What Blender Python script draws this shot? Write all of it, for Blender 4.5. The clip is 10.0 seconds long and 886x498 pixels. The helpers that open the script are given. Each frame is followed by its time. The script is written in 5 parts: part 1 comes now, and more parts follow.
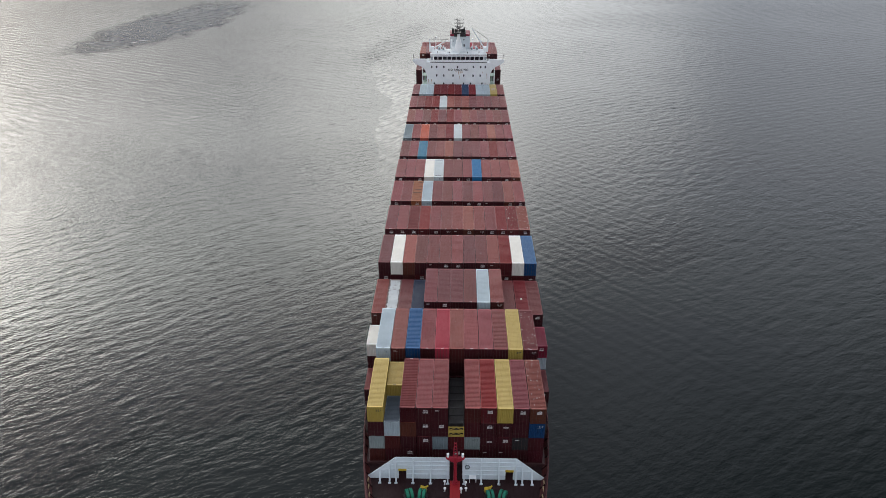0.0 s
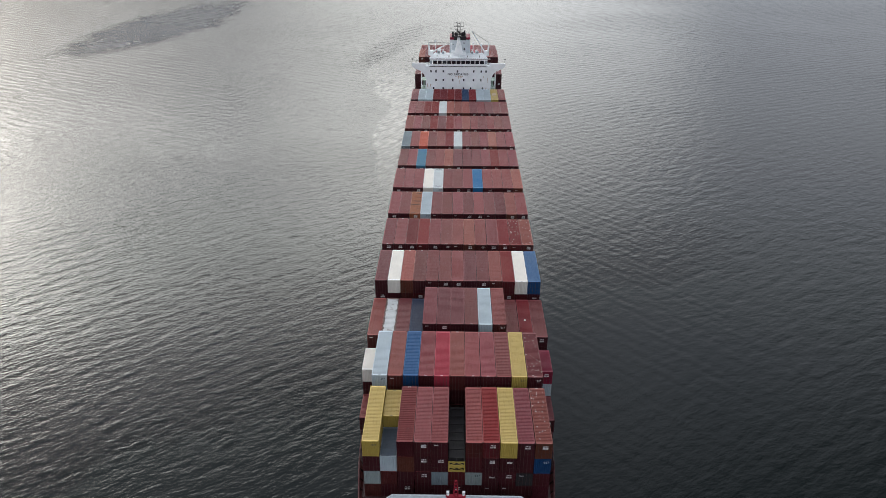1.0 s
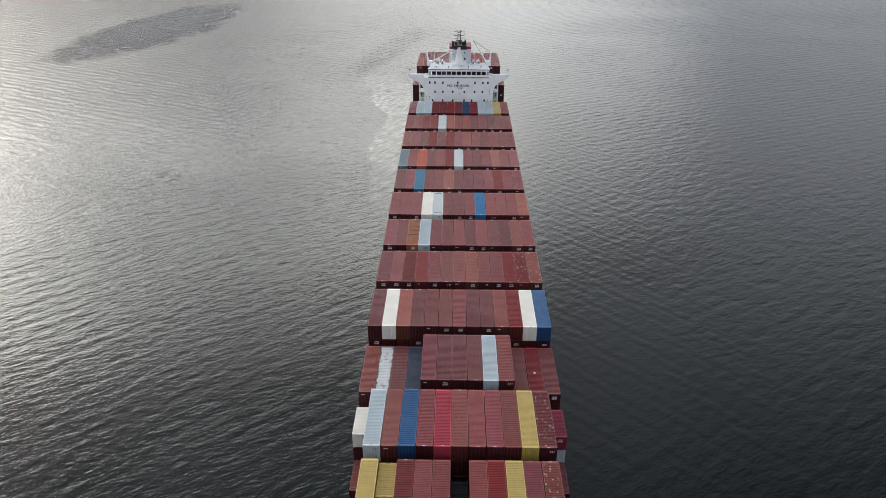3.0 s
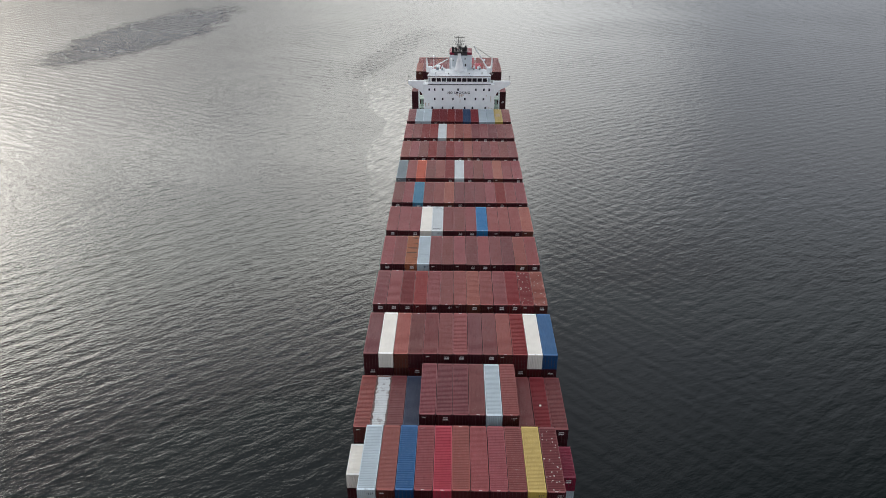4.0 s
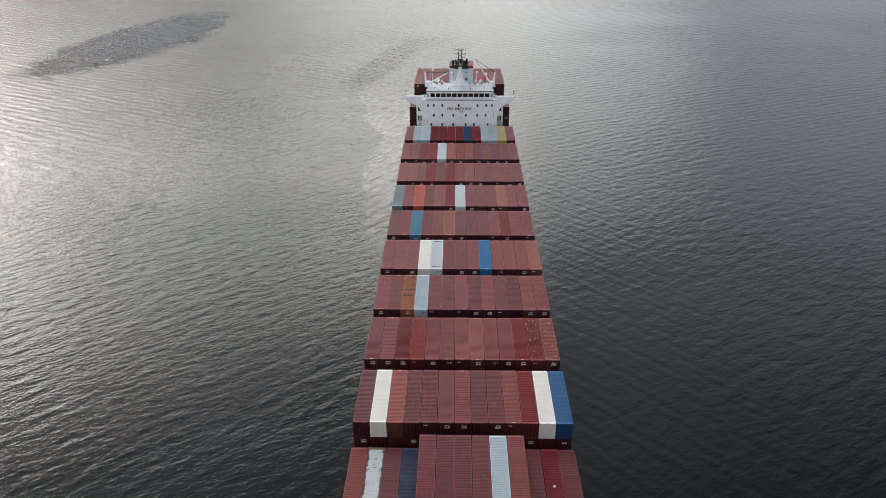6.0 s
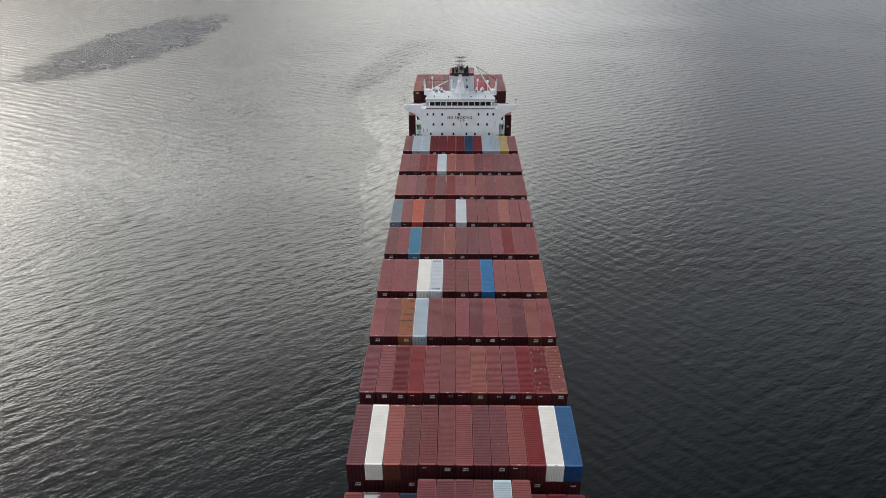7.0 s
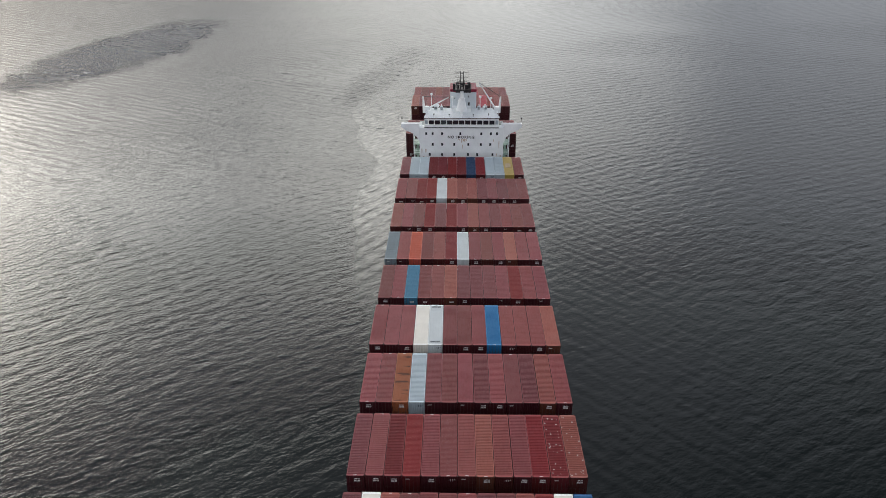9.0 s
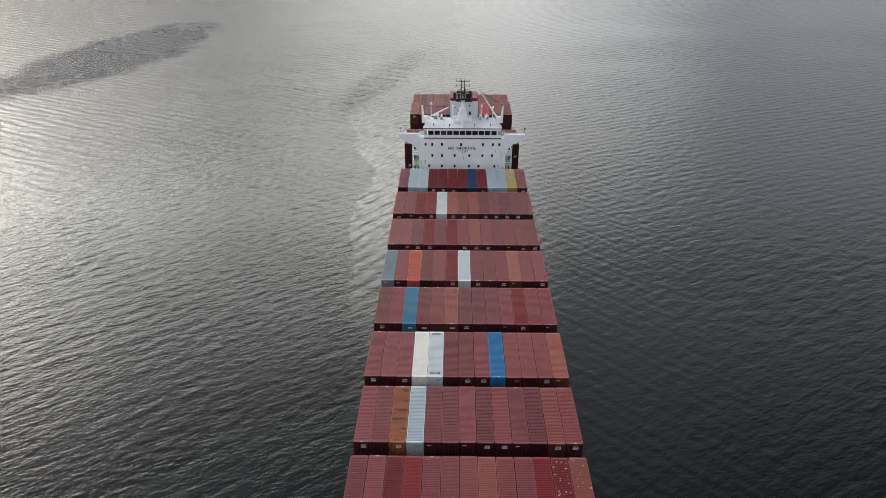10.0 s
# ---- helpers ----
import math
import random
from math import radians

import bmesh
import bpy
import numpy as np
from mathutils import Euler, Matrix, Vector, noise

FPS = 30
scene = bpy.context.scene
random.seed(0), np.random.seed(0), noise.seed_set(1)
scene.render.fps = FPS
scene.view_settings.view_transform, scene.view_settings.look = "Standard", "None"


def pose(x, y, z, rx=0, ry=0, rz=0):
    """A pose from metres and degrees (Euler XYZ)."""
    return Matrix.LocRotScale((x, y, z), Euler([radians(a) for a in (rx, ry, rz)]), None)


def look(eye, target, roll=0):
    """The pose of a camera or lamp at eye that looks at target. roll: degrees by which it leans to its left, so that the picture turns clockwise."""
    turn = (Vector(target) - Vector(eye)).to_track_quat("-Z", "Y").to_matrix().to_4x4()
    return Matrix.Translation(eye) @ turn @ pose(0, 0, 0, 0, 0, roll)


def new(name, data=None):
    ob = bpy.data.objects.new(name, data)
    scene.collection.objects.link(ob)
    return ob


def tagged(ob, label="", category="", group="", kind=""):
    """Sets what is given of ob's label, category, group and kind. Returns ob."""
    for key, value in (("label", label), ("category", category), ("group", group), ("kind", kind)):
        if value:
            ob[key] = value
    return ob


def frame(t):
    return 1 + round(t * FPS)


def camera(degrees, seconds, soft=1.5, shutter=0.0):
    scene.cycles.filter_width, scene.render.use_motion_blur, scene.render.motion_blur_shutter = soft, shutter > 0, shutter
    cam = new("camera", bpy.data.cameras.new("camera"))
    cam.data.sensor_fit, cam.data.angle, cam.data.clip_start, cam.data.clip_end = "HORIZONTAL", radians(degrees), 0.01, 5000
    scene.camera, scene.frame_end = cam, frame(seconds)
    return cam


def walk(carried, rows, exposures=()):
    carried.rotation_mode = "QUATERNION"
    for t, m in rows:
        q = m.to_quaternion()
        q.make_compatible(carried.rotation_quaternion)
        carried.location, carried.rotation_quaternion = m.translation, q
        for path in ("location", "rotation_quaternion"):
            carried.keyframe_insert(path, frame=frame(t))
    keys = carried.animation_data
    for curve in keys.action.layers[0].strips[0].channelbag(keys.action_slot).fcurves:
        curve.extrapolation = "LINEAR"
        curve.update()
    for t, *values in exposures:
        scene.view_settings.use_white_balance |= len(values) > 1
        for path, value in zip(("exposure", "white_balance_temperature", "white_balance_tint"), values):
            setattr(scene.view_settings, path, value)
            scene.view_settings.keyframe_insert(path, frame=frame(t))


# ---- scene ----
# ---- camera ----
cam = camera(63.26, 10.0, soft=0.9)
PATH = [
    (0.0, -0.236, -126.864, 96.846, 1.203, -28.764, -0.087),
    (0.5, -0.430, -123.136, 96.789, 1.145, -28.823, 0.003),
    (1.0, -0.571, -119.341, 96.755, 1.088, -28.833, 0.070),
    (1.5, -0.726, -115.482, 96.731, 1.060, -28.852, 0.101),
    (2.0, -0.845, -111.623, 96.715, 1.025, -28.879, 0.092),
    (2.5, -0.980, -107.638, 96.713, 1.005, -28.905, 0.062),
    (4.0, -1.212, -95.720, 96.762, 0.999, -28.907, 0.020),
    (4.5, -1.302, -91.664, 96.780, 1.001, -28.893, -0.022),
    (5.0, -1.323, -87.566, 96.799, 1.018, -28.877, -0.066),
    (5.5, -1.298, -83.577, 96.808, 1.038, -28.885, -0.126),
    (7.0, -1.331, -71.366, 96.932, 1.113, -28.877, -0.327),
    (7.5, -1.377, -67.200, 96.933, 1.118, -28.873, -0.353),
    (8.0, -1.516, -62.882, 96.877, 1.094, -28.865, -0.326),
    (8.5, -1.691, -58.549, 96.761, 1.062, -28.850, -0.247),
    (9.0, -1.897, -54.235, 96.594, 0.998, -28.820, -0.156),
    (9.5, -2.132, -49.888, 96.378, 0.925, -28.780, -0.060),
    (10.0, -2.392, -45.548, 96.119, 0.856, -28.720, 0.036),
]
walk(cam, [(t, pose(x, y, z, 90 + pitch, 0, yaw) @ pose(0, 0, 0, 0, 0, roll)) for t, x, y, z, yaw, pitch, roll in PATH],
     exposures=[(0.0, 0.05, 6500, 10), (2.0, 0.04, 6530, 10), (4.0, 0.0, 6590, 10), (10.0, -0.10, 6630, 10)])

# ---- world and light ----
SUN_AZ, SUN_EL = -48.0, 20.0          # degrees to the right of +y, degrees up
sun_dir = Vector((math.sin(radians(SUN_AZ)) * math.cos(radians(SUN_EL)),
                  math.cos(radians(SUN_AZ)) * math.cos(radians(SUN_EL)), math.sin(radians(SUN_EL))))
scene.view_settings.exposure = 0.0


BASE, GLOW, AHEAD, WORLD = 0.74, 17.5, 4.6, 1.0


def build_world():
    w = bpy.data.worlds.new("world")
    scene.world = w
    w.use_nodes = True
    nt = w.node_tree
    nt.nodes.clear()
    L = nt.links.new
    out = nt.nodes.new("ShaderNodeOutputWorld")
    bg = nt.nodes.new("ShaderNodeBackground")
    sky = nt.nodes.new("ShaderNodeTexSky")
    sky.sky_type, sky.sun_disc = "NISHITA", False
    sky.sun_elevation, sky.sun_rotation = radians(SUN_EL), radians(SUN_AZ)
    sky.air_density, sky.dust_density, sky.ozone_density = 1.0, 4.0, 1.0
    coord = nt.nodes.new("ShaderNodeTexCoord")

    def calc(op, a, b):
        n = nt.nodes.new("ShaderNodeMath")
        n.operation = op
        for i, q in enumerate((a, b)):
            if isinstance(q, bpy.types.NodeSocket):
                L(q, n.inputs[i])
            else:
                n.inputs[i].default_value = q
        return n.outputs[0]

    # overcast deck, broken by soft cloud
    mapping = nt.nodes.new("ShaderNodeMapping")
    mapping.inputs["Scale"].default_value = (1.0, 1.0, 2.6)
    mapping.inputs["Location"].default_value = CLOUD_AT
    L(coord.outputs["Generated"], mapping.inputs["Vector"])
    nz = nt.nodes.new("ShaderNodeTexNoise")
    nz.inputs["Scale"].default_value, nz.inputs["Detail"].default_value = 2.4, 5.0
    nz.inputs["Roughness"].default_value = 0.5
    L(mapping.outputs["Vector"], nz.inputs["Vector"])
    ramp = nt.nodes.new("ShaderNodeValToRGB")
    ramp.color_ramp.elements[0].position, ramp.color_ramp.elements[0].color = 0.34, (0.70, 0.73, 0.76, 1)
    ramp.color_ramp.elements[1].position, ramp.color_ramp.elements[1].color = 0.66, (1.08, 1.08, 1.07, 1)
    L(nz.outputs["Fac"], ramp.inputs["Fac"])
    # the sun shines through the cloud, less so through the bank over the horizon
    dot = nt.nodes.new("ShaderNodeVectorMath")
    dot.operation = "DOT_PRODUCT"
    dot.inputs[1].default_value = sun_dir
    L(coord.outputs["Generated"], dot.inputs[0])
    halo = calc("POWER", calc("MAXIMUM", dot.outputs["Value"], 0.0), 25.0)
    split = nt.nodes.new("ShaderNodeSeparateXYZ")
    L(coord.outputs["Generated"], split.inputs[0])

    def climb(lo, hi, a, b):
        """A smooth change with the height in the sky."""
        n = nt.nodes.new("ShaderNodeMapRange")
        n.interpolation_type = "SMOOTHSTEP"
        for key, val in (("From Min", lo), ("From Max", hi), ("To Min", a), ("To Max", b)):
            n.inputs[key].default_value = val
        L(split.outputs["Z"], n.inputs["Value"])
        return n.outputs["Result"]

    def lobe(az, el, start, amount):
        """Thinner cloud round one direction."""
        gap = nt.nodes.new("ShaderNodeVectorMath")
        gap.operation = "DOT_PRODUCT"
        gap.inputs[1].default_value = Vector((math.sin(radians(az)) * math.cos(radians(el)), math.cos(radians(az)) * math.cos(radians(el)), math.sin(radians(el))))
        L(coord.outputs["Generated"], gap.inputs[0])
        thin = nt.nodes.new("ShaderNodeMapRange")
        thin.interpolation_type = "SMOOTHSTEP"
        thin.inputs["From Min"].default_value, thin.inputs["From Max"].default_value = start, 1.0
        thin.inputs["To Min"].default_value, thin.inputs["To Max"].default_value = 0.0, amount
        L(gap.outputs["Value"], thin.inputs["Value"])
        return thin.outputs["Result"]

    high = calc("MULTIPLY", calc("MULTIPLY", halo, GLOW), calc("MULTIPLY", climb(0.24, 0.38, 0.0, 1.0), climb(0.38, 0.51, 1.0, 0.05)))
    ahead = calc("MULTIPLY", lobe(-17.4, 22.3, 0.906, AHEAD), calc("MULTIPLY", climb(0.25, 0.40, 0.0, 1.0), climb(0.52, 0.645, 1.0, 0.07)))
    high = calc("ADD", calc("ADD", high, ahead), lobe(1.5, 15.0, 0.94, 1.65))

    def tint(rgb, amount):
        n = nt.nodes.new("ShaderNodeVectorMath")
        n.operation = "SCALE"
        n.inputs[0].default_value = rgb
        if isinstance(amount, bpy.types.NodeSocket):
            L(amount, n.inputs["Scale"])
        else:
            n.inputs["Scale"].default_value = amount
        return n.outputs["Vector"]

    both = nt.nodes.new("ShaderNodeVectorMath")
    L(tint((1.02, 1.0, 0.93), high), both.inputs[0])
    # darker cloud high to starboard, thinner cloud ahead and behind
    grey = calc("MULTIPLY", climb(0.16, 0.40, BASE * 0.60, BASE), calc("SUBTRACT", 1.0, lobe(56, 48, 0.861, 0.64)))
    grey = calc("ADD", grey, calc("ADD", lobe(18.4, 21.2, 0.872, 0.465), lobe(180, 25, 0.5, 0.45)))
    L(tint((0.96, 1.0, 1.10), grey), both.inputs[1])
    mul = nt.nodes.new("ShaderNodeVectorMath")
    mul.operation = "MULTIPLY"
    L(ramp.outputs["Color"], mul.inputs[0])
    L(both.outputs["Vector"], mul.inputs[1])
    scl = nt.nodes.new("ShaderNodeVectorMath")
    scl.operation = "SCALE"
    scl.inputs["Scale"].default_value = 0.12
    L(sky.outputs["Color"], scl.inputs[0])
    mix = nt.nodes.new("ShaderNodeMix")
    mix.data_type = "RGBA"
    mix.inputs["Factor"].default_value = 0.9
    L(scl.outputs["Vector"], mix.inputs["A"])
    L(mul.outputs["Vector"], mix.inputs["B"])
    L(mix.outputs["Result"], bg.inputs["Color"])
    bg.inputs["Strength"].default_value = WORLD
    L(bg.outputs["Background"], out.inputs["Surface"])


CLOUD_AT = (0.35, 0.1, 0.2)
build_world()
sun = new("sun", bpy.data.lights.new("sun", "SUN"))
sun.data.energy, sun.data.angle, sun.data.color = 0.42, radians(30), (1.0, 0.94, 0.83)
sun.matrix_world = look(tuple(sun_dir * 300), (0, 0, 0))


# ---- material helpers ----
def nodes_of(name):
    m = bpy.data.materials.new(name)
    m.use_nodes = True
    nt = m.node_tree
    return m, nt, nt.nodes["Principled BSDF"], nt.links.new


def add(nt, kind, **values):
    n = nt.nodes.new(kind)
    for k, v in values.items():
        n.inputs[k.replace("_", " ")].default_value = v
    return n


def mixed(nt, a, b, fac, blend="MIX"):
    """A colour mix; a, b, fac are sockets or values."""
    n = nt.nodes.new("ShaderNodeMix")
    n.data_type, n.blend_type = "RGBA", blend
    for key, v in (("A", a), ("B", b), ("Factor", fac)):
        sock = [s for s in n.inputs if s.name == key and s.enabled][0]
        if isinstance(v, bpy.types.NodeSocket):
            nt.links.new(v, sock)
        else:
            sock.default_value = v
    return [s for s in n.outputs if s.enabled][0]


def ramped(nt, sock, lo, hi, a=0.0, b=1.0):
    n = nt.nodes.new("ShaderNodeMapRange")
    n.interpolation_type = "SMOOTHSTEP"
    for key, v in (("From Min", lo), ("From Max", hi), ("To Min", a), ("To Max", b)):
        n.inputs[key].default_value = v
    nt.links.new(sock, n.inputs["Value"])
    return n.outputs["Result"]


ROOF_RGB = {}


def paint(name, rgb, rust=0.25, rough=0.5, metal=0.0, droppings=0.0, peel=0.0, streak=0.35, vary=0.12, bands=0.0, scuff=0.0, worn=0.0, gloss=0.25):
    """Weathered steel paint: fading, dirt, rust spots and, if asked, bird droppings or peeling."""
    m, nt, bsdf, L = nodes_of(name)
    ROOF_RGB[m.name] = rgb
    tc = nt.nodes.new("ShaderNodeTexCoord")
    info = nt.nodes.new("ShaderNodeObjectInfo")
    shift = nt.nodes.new("ShaderNodeVectorMath")
    shift.operation = "MULTIPLY_ADD"
    comb = nt.nodes.new("ShaderNodeCombineXYZ")
    for i in range(3):
        L(info.outputs["Random"], comb.inputs[i])
    L(comb.outputs[0], shift.inputs[0])
    shift.inputs[1].default_value = (37.0, 61.0, 23.0)
    L(tc.outputs["Object"], shift.inputs[2])
    v = shift.outputs["Vector"]
    # broad fading
    big = add(nt, "ShaderNodeTexNoise", Scale=0.35, Detail=4.0, Roughness=0.6)
    L(v, big.inputs["Vector"])
    fade = tuple(min(1.0, c * 1.14 + 0.006) for c in rgb[:3]) + (1,)
    col = mixed(nt, (*rgb, 1), fade, ramped(nt, big.outputs["Fac"], 0.35, 0.75, 0.0, 0.75))
    # grime in streaks across the panel
    mp = add(nt, "ShaderNodeMapping", Scale=(2.5, 0.5, 0.8))
    L(v, mp.inputs["Vector"])
    fine = add(nt, "ShaderNodeTexNoise", Scale=1.6, Detail=6.0, Roughness=0.65)
    L(mp.outputs["Vector"], fine.inputs["Vector"])
    dark = tuple(c * 0.45 for c in rgb[:3]) + (1,)
    col = mixed(nt, col, dark, ramped(nt, fine.outputs["Fac"], 0.5, 0.78, 0.0, streak))
    # each container a little different
    hsv = nt.nodes.new("ShaderNodeHueSaturation")
    L(col, hsv.inputs["Color"])
    L(ramped(nt, info.outputs["Random"], 0.0, 1.0, 1.0 - vary, 1.0 + vary), hsv.inputs["Value"])
    turned = nt.nodes.new("ShaderNodeMath")
    turned.operation = "FRACT"
    more = nt.nodes.new("ShaderNodeMath")
    more.operation = "MULTIPLY"
    more.inputs[1].default_value = 7.3
    L(info.outputs["Random"], more.inputs[0])
    L(more.outputs[0], turned.inputs[0])
    L(ramped(nt, turned.outputs[0], 0.0, 1.0, 0.5 - 0.035 * vary, 0.5 + 0.035 * vary), hsv.inputs["Hue"])
    col = hsv.outputs["Color"]
    # rust
    rn = add(nt, "ShaderNodeTexNoise", Scale=2.2, Detail=8.0, Roughness=0.7)
    L(v, rn.inputs["Vector"])
    rust_fac = ramped(nt, rn.outputs["Fac"], 0.72 - 0.25 * rust, 0.86 - 0.2 * rust, 0.0, min(1.0, 0.5 + rust))
    col = mixed(nt, col, (0.16, 0.062, 0.028, 1), rust_fac)
    if bands:
        bp = add(nt, "ShaderNodeMapping", Rotation=(0, 0, radians(-14)), Scale=(0.22, 1.2, 1.0))
        L(v, bp.inputs["Vector"])
        bn = add(nt, "ShaderNodeTexNoise", Scale=1.1, Detail=3.0, Roughness=0.5)
        L(bp.outputs["Vector"], bn.inputs["Vector"])
        col = mixed(nt, col, (0.045, 0.018, 0.012, 1), ramped(nt, bn.outputs["Fac"], 0.55, 0.63, 0.0, bands))
    if scuff:
        tn = add(nt, "ShaderNodeTexNoise", Scale=0.55, Detail=6.0, Roughness=0.7, Distortion=0.6)
        L(v, tn.inputs["Vector"])
        col = mixed(nt, col, tuple(c * 0.5 for c in rgb[:3]) + (1,), ramped(nt, tn.outputs["Fac"], 0.60, 0.72, 0.0, 0.6))
        sp = add(nt, "ShaderNodeMapping", Rotation=(0, 0, radians(70)), Scale=(0.6, 2.2, 1.0))
        L(v, sp.inputs["Vector"])
        sn = add(nt, "ShaderNodeTexNoise", Scale=0.9, Detail=7.0, Roughness=0.62)
        L(sp.outputs["Vector"], sn.inputs["Vector"])
        col = mixed(nt, col, (0.42, 0.36, 0.34, 1), ramped(nt, sn.outputs["Fac"], 0.68, 0.76, 0.0, scuff))
    if worn:
        # bare brown steel creeping in from the long edges
        sx = nt.nodes.new("ShaderNodeSeparateXYZ")
        L(tc.outputs["Object"], sx.inputs[0])
        wn = add(nt, "ShaderNodeTexNoise", Scale=1.3, Detail=5.0, Roughness=0.6)
        L(v, wn.inputs["Vector"])
        off = nt.nodes.new("ShaderNodeMath")
        off.operation = "ABSOLUTE"
        L(sx.outputs["X"], off.inputs[0])
        both = nt.nodes.new("ShaderNodeMath")
        both.operation = "ADD"
        L(off.outputs[0], both.inputs[0])
        L(wn.outputs["Fac"], both.inputs[1])
        col = mixed(nt, col, (0.10, 0.042, 0.032, 1), ramped(nt, both.outputs[0], 1.44, 1.52, 0.0, worn))
    if peel:
        pn = add(nt, "ShaderNodeTexNoise", Scale=0.9, Detail=9.0, Roughness=0.7)
        L(v, pn.inputs["Vector"])
        col = mixed(nt, col, (0.09, 0.05, 0.035, 1), ramped(nt, pn.outputs["Fac"], 0.55, 0.6, 0.0, peel))
    if droppings:
        vo = add(nt, "ShaderNodeTexVoronoi", Scale=2.0, Randomness=1.0)
        L(v, vo.inputs["Vector"])
        ragged = add(nt, "ShaderNodeTexNoise", Scale=6.0, Detail=3.0)
        L(v, ragged.inputs["Vector"])
        rim = nt.nodes.new("ShaderNodeMath")
        rim.operation = "MULTIPLY_ADD"
        rim.inputs[1].default_value = 0.5
        L(ragged.outputs["Fac"], rim.inputs[0])
        L(vo.outputs["Distance"], rim.inputs[2])
        spot = ramped(nt, rim.outputs[0], 0.40, 0.50, 1.0, 0.0)
        pick = nt.nodes.new("ShaderNodeSeparateColor")
        L(vo.outputs["Color"], pick.inputs["Color"])
        where = add(nt, "ShaderNodeTexNoise", Scale=0.22, Detail=2.0)
        L(v, where.inputs["Vector"])
        crowd = nt.nodes.new("ShaderNodeMath")
        crowd.operation = "MULTIPLY_ADD"
        crowd.inputs[1].default_value, crowd.inputs[2].default_value = 2.4, -1.2
        L(where.outputs["Fac"], crowd.inputs[0])
        picked = nt.nodes.new("ShaderNodeMath")
        L(pick.outputs["Red"], picked.inputs[0])
        L(crowd.outputs[0], picked.inputs[1])
        chosen = ramped(nt, picked.outputs[0], 1.0 - droppings, 1.04 - droppings)
        mm = nt.nodes.new("ShaderNodeMath")
        mm.operation = "MULTIPLY"
        L(spot, mm.inputs[0])
        L(chosen, mm.inputs[1])
        col = mixed(nt, col, (0.56, 0.52, 0.49, 1), mm.outputs[0])
    L(col, bsdf.inputs["Base Color"])
    L(ramped(nt, fine.outputs["Fac"], 0.3, 0.8, rough - 0.08, rough + 0.2), bsdf.inputs["Roughness"])
    bsdf.inputs["Metallic"].default_value = metal
    bsdf.inputs["Specular IOR Level"].default_value = gloss
    bump = add(nt, "ShaderNodeBump", Strength=0.25, Distance=0.01)
    L(rn.outputs["Fac"], bump.inputs["Height"])
    L(bump.outputs["Normal"], bsdf.inputs["Normal"])
    return m


def plain(name, rgb, rough=0.5, metal=0.0):
    m, nt, bsdf, L = nodes_of(name)
    tc = nt.nodes.new("ShaderNodeTexCoord")
    n = add(nt, "ShaderNodeTexNoise", Scale=3.0, Detail=5.0)
    L(tc.outputs["Object"], n.inputs["Vector"])
    L(mixed(nt, (*rgb, 1), tuple(c * 0.7 for c in rgb) + (1,), n.outputs["Fac"]), bsdf.inputs["Base Color"])
    bsdf.inputs["Roughness"].default_value, bsdf.inputs["Metallic"].default_value = rough, metal
    return m


# body paints with a ROOF twin are darkened, for shaded sides and ends
PAINT = {
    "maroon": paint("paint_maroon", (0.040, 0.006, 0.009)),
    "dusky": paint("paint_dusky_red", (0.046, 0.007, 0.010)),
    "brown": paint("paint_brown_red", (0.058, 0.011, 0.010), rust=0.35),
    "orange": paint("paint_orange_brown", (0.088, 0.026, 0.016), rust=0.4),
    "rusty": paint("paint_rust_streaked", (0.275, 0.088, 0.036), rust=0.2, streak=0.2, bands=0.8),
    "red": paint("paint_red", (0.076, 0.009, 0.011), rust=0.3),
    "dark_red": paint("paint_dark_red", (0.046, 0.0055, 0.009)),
    "vermilion": paint("paint_vermilion", (0.430, 0.075, 0.047)),
    "pink": paint("paint_faded_pink_red", (0.320, 0.032, 0.046)),
    "white": paint("paint_white", (0.660, 0.630, 0.575), rust=0.05, streak=0.12, vary=0.04),
    "pale_blue": paint("paint_pale_blue", (0.370, 0.430, 0.465), rust=0.1, streak=0.15, vary=0.05),
    "ice": paint("paint_ice_white", (0.530, 0.565, 0.575), rust=0.06, streak=0.2, vary=0.04),
    "patchy": paint("paint_peeling_white", (0.540, 0.560, 0.565), rust=0.12, peel=0.45, streak=0.3, vary=0.03, worn=0.9),
    "grey": paint("paint_blue_grey", (0.150, 0.185, 0.205)),
    "blue": paint("paint_blue", (0.007, 0.042, 0.120), rust=0.15, vary=0.08),
    "bright_blue": paint("paint_bright_blue", (0.012, 0.125, 0.290), rust=0.08, vary=0.05),
    "teal": paint("paint_teal_blue", (0.040, 0.160, 0.260), rust=0.2, vary=0.05),
    "navy": paint("paint_navy", (0.026, 0.036, 0.066), rust=0.15),
    "yellow": paint("paint_yellow", (0.370, 0.272, 0.062), rust=0.15, streak=0.25, vary=0.06),
    "spotted": paint("paint_dusky_with_droppings", (0.190, 0.050, 0.040), droppings=0.7),
    "spotted_red": paint("paint_red_with_droppings", (0.150, 0.014, 0.018), droppings=0.5, vary=0.04),
    "spotted_maroon": paint("paint_maroon_with_droppings", (0.125, 0.026, 0.029), droppings=0.62, vary=0.04),
    "crimson": paint("paint_crimson", (0.185, 0.012, 0.034), rust=0.1, vary=0.05),
    "shaded_blue_grey": paint("paint_shaded_blue_grey", (0.072, 0.092, 0.118), rust=0.1),
    "faded": paint("paint_faded_cream", (0.36, 0.27, 0.16), rust=0.35),
    "deep_blue": paint("paint_deep_blue", (0.016, 0.046, 0.105), rust=0.15),
    "soiled": paint("paint_soiled_grey_green", (0.235, 0.275, 0.275), rust=0.3, streak=0.55, vary=0.06),
    "black": paint("paint_black", (0.022, 0.020, 0.022)),
}
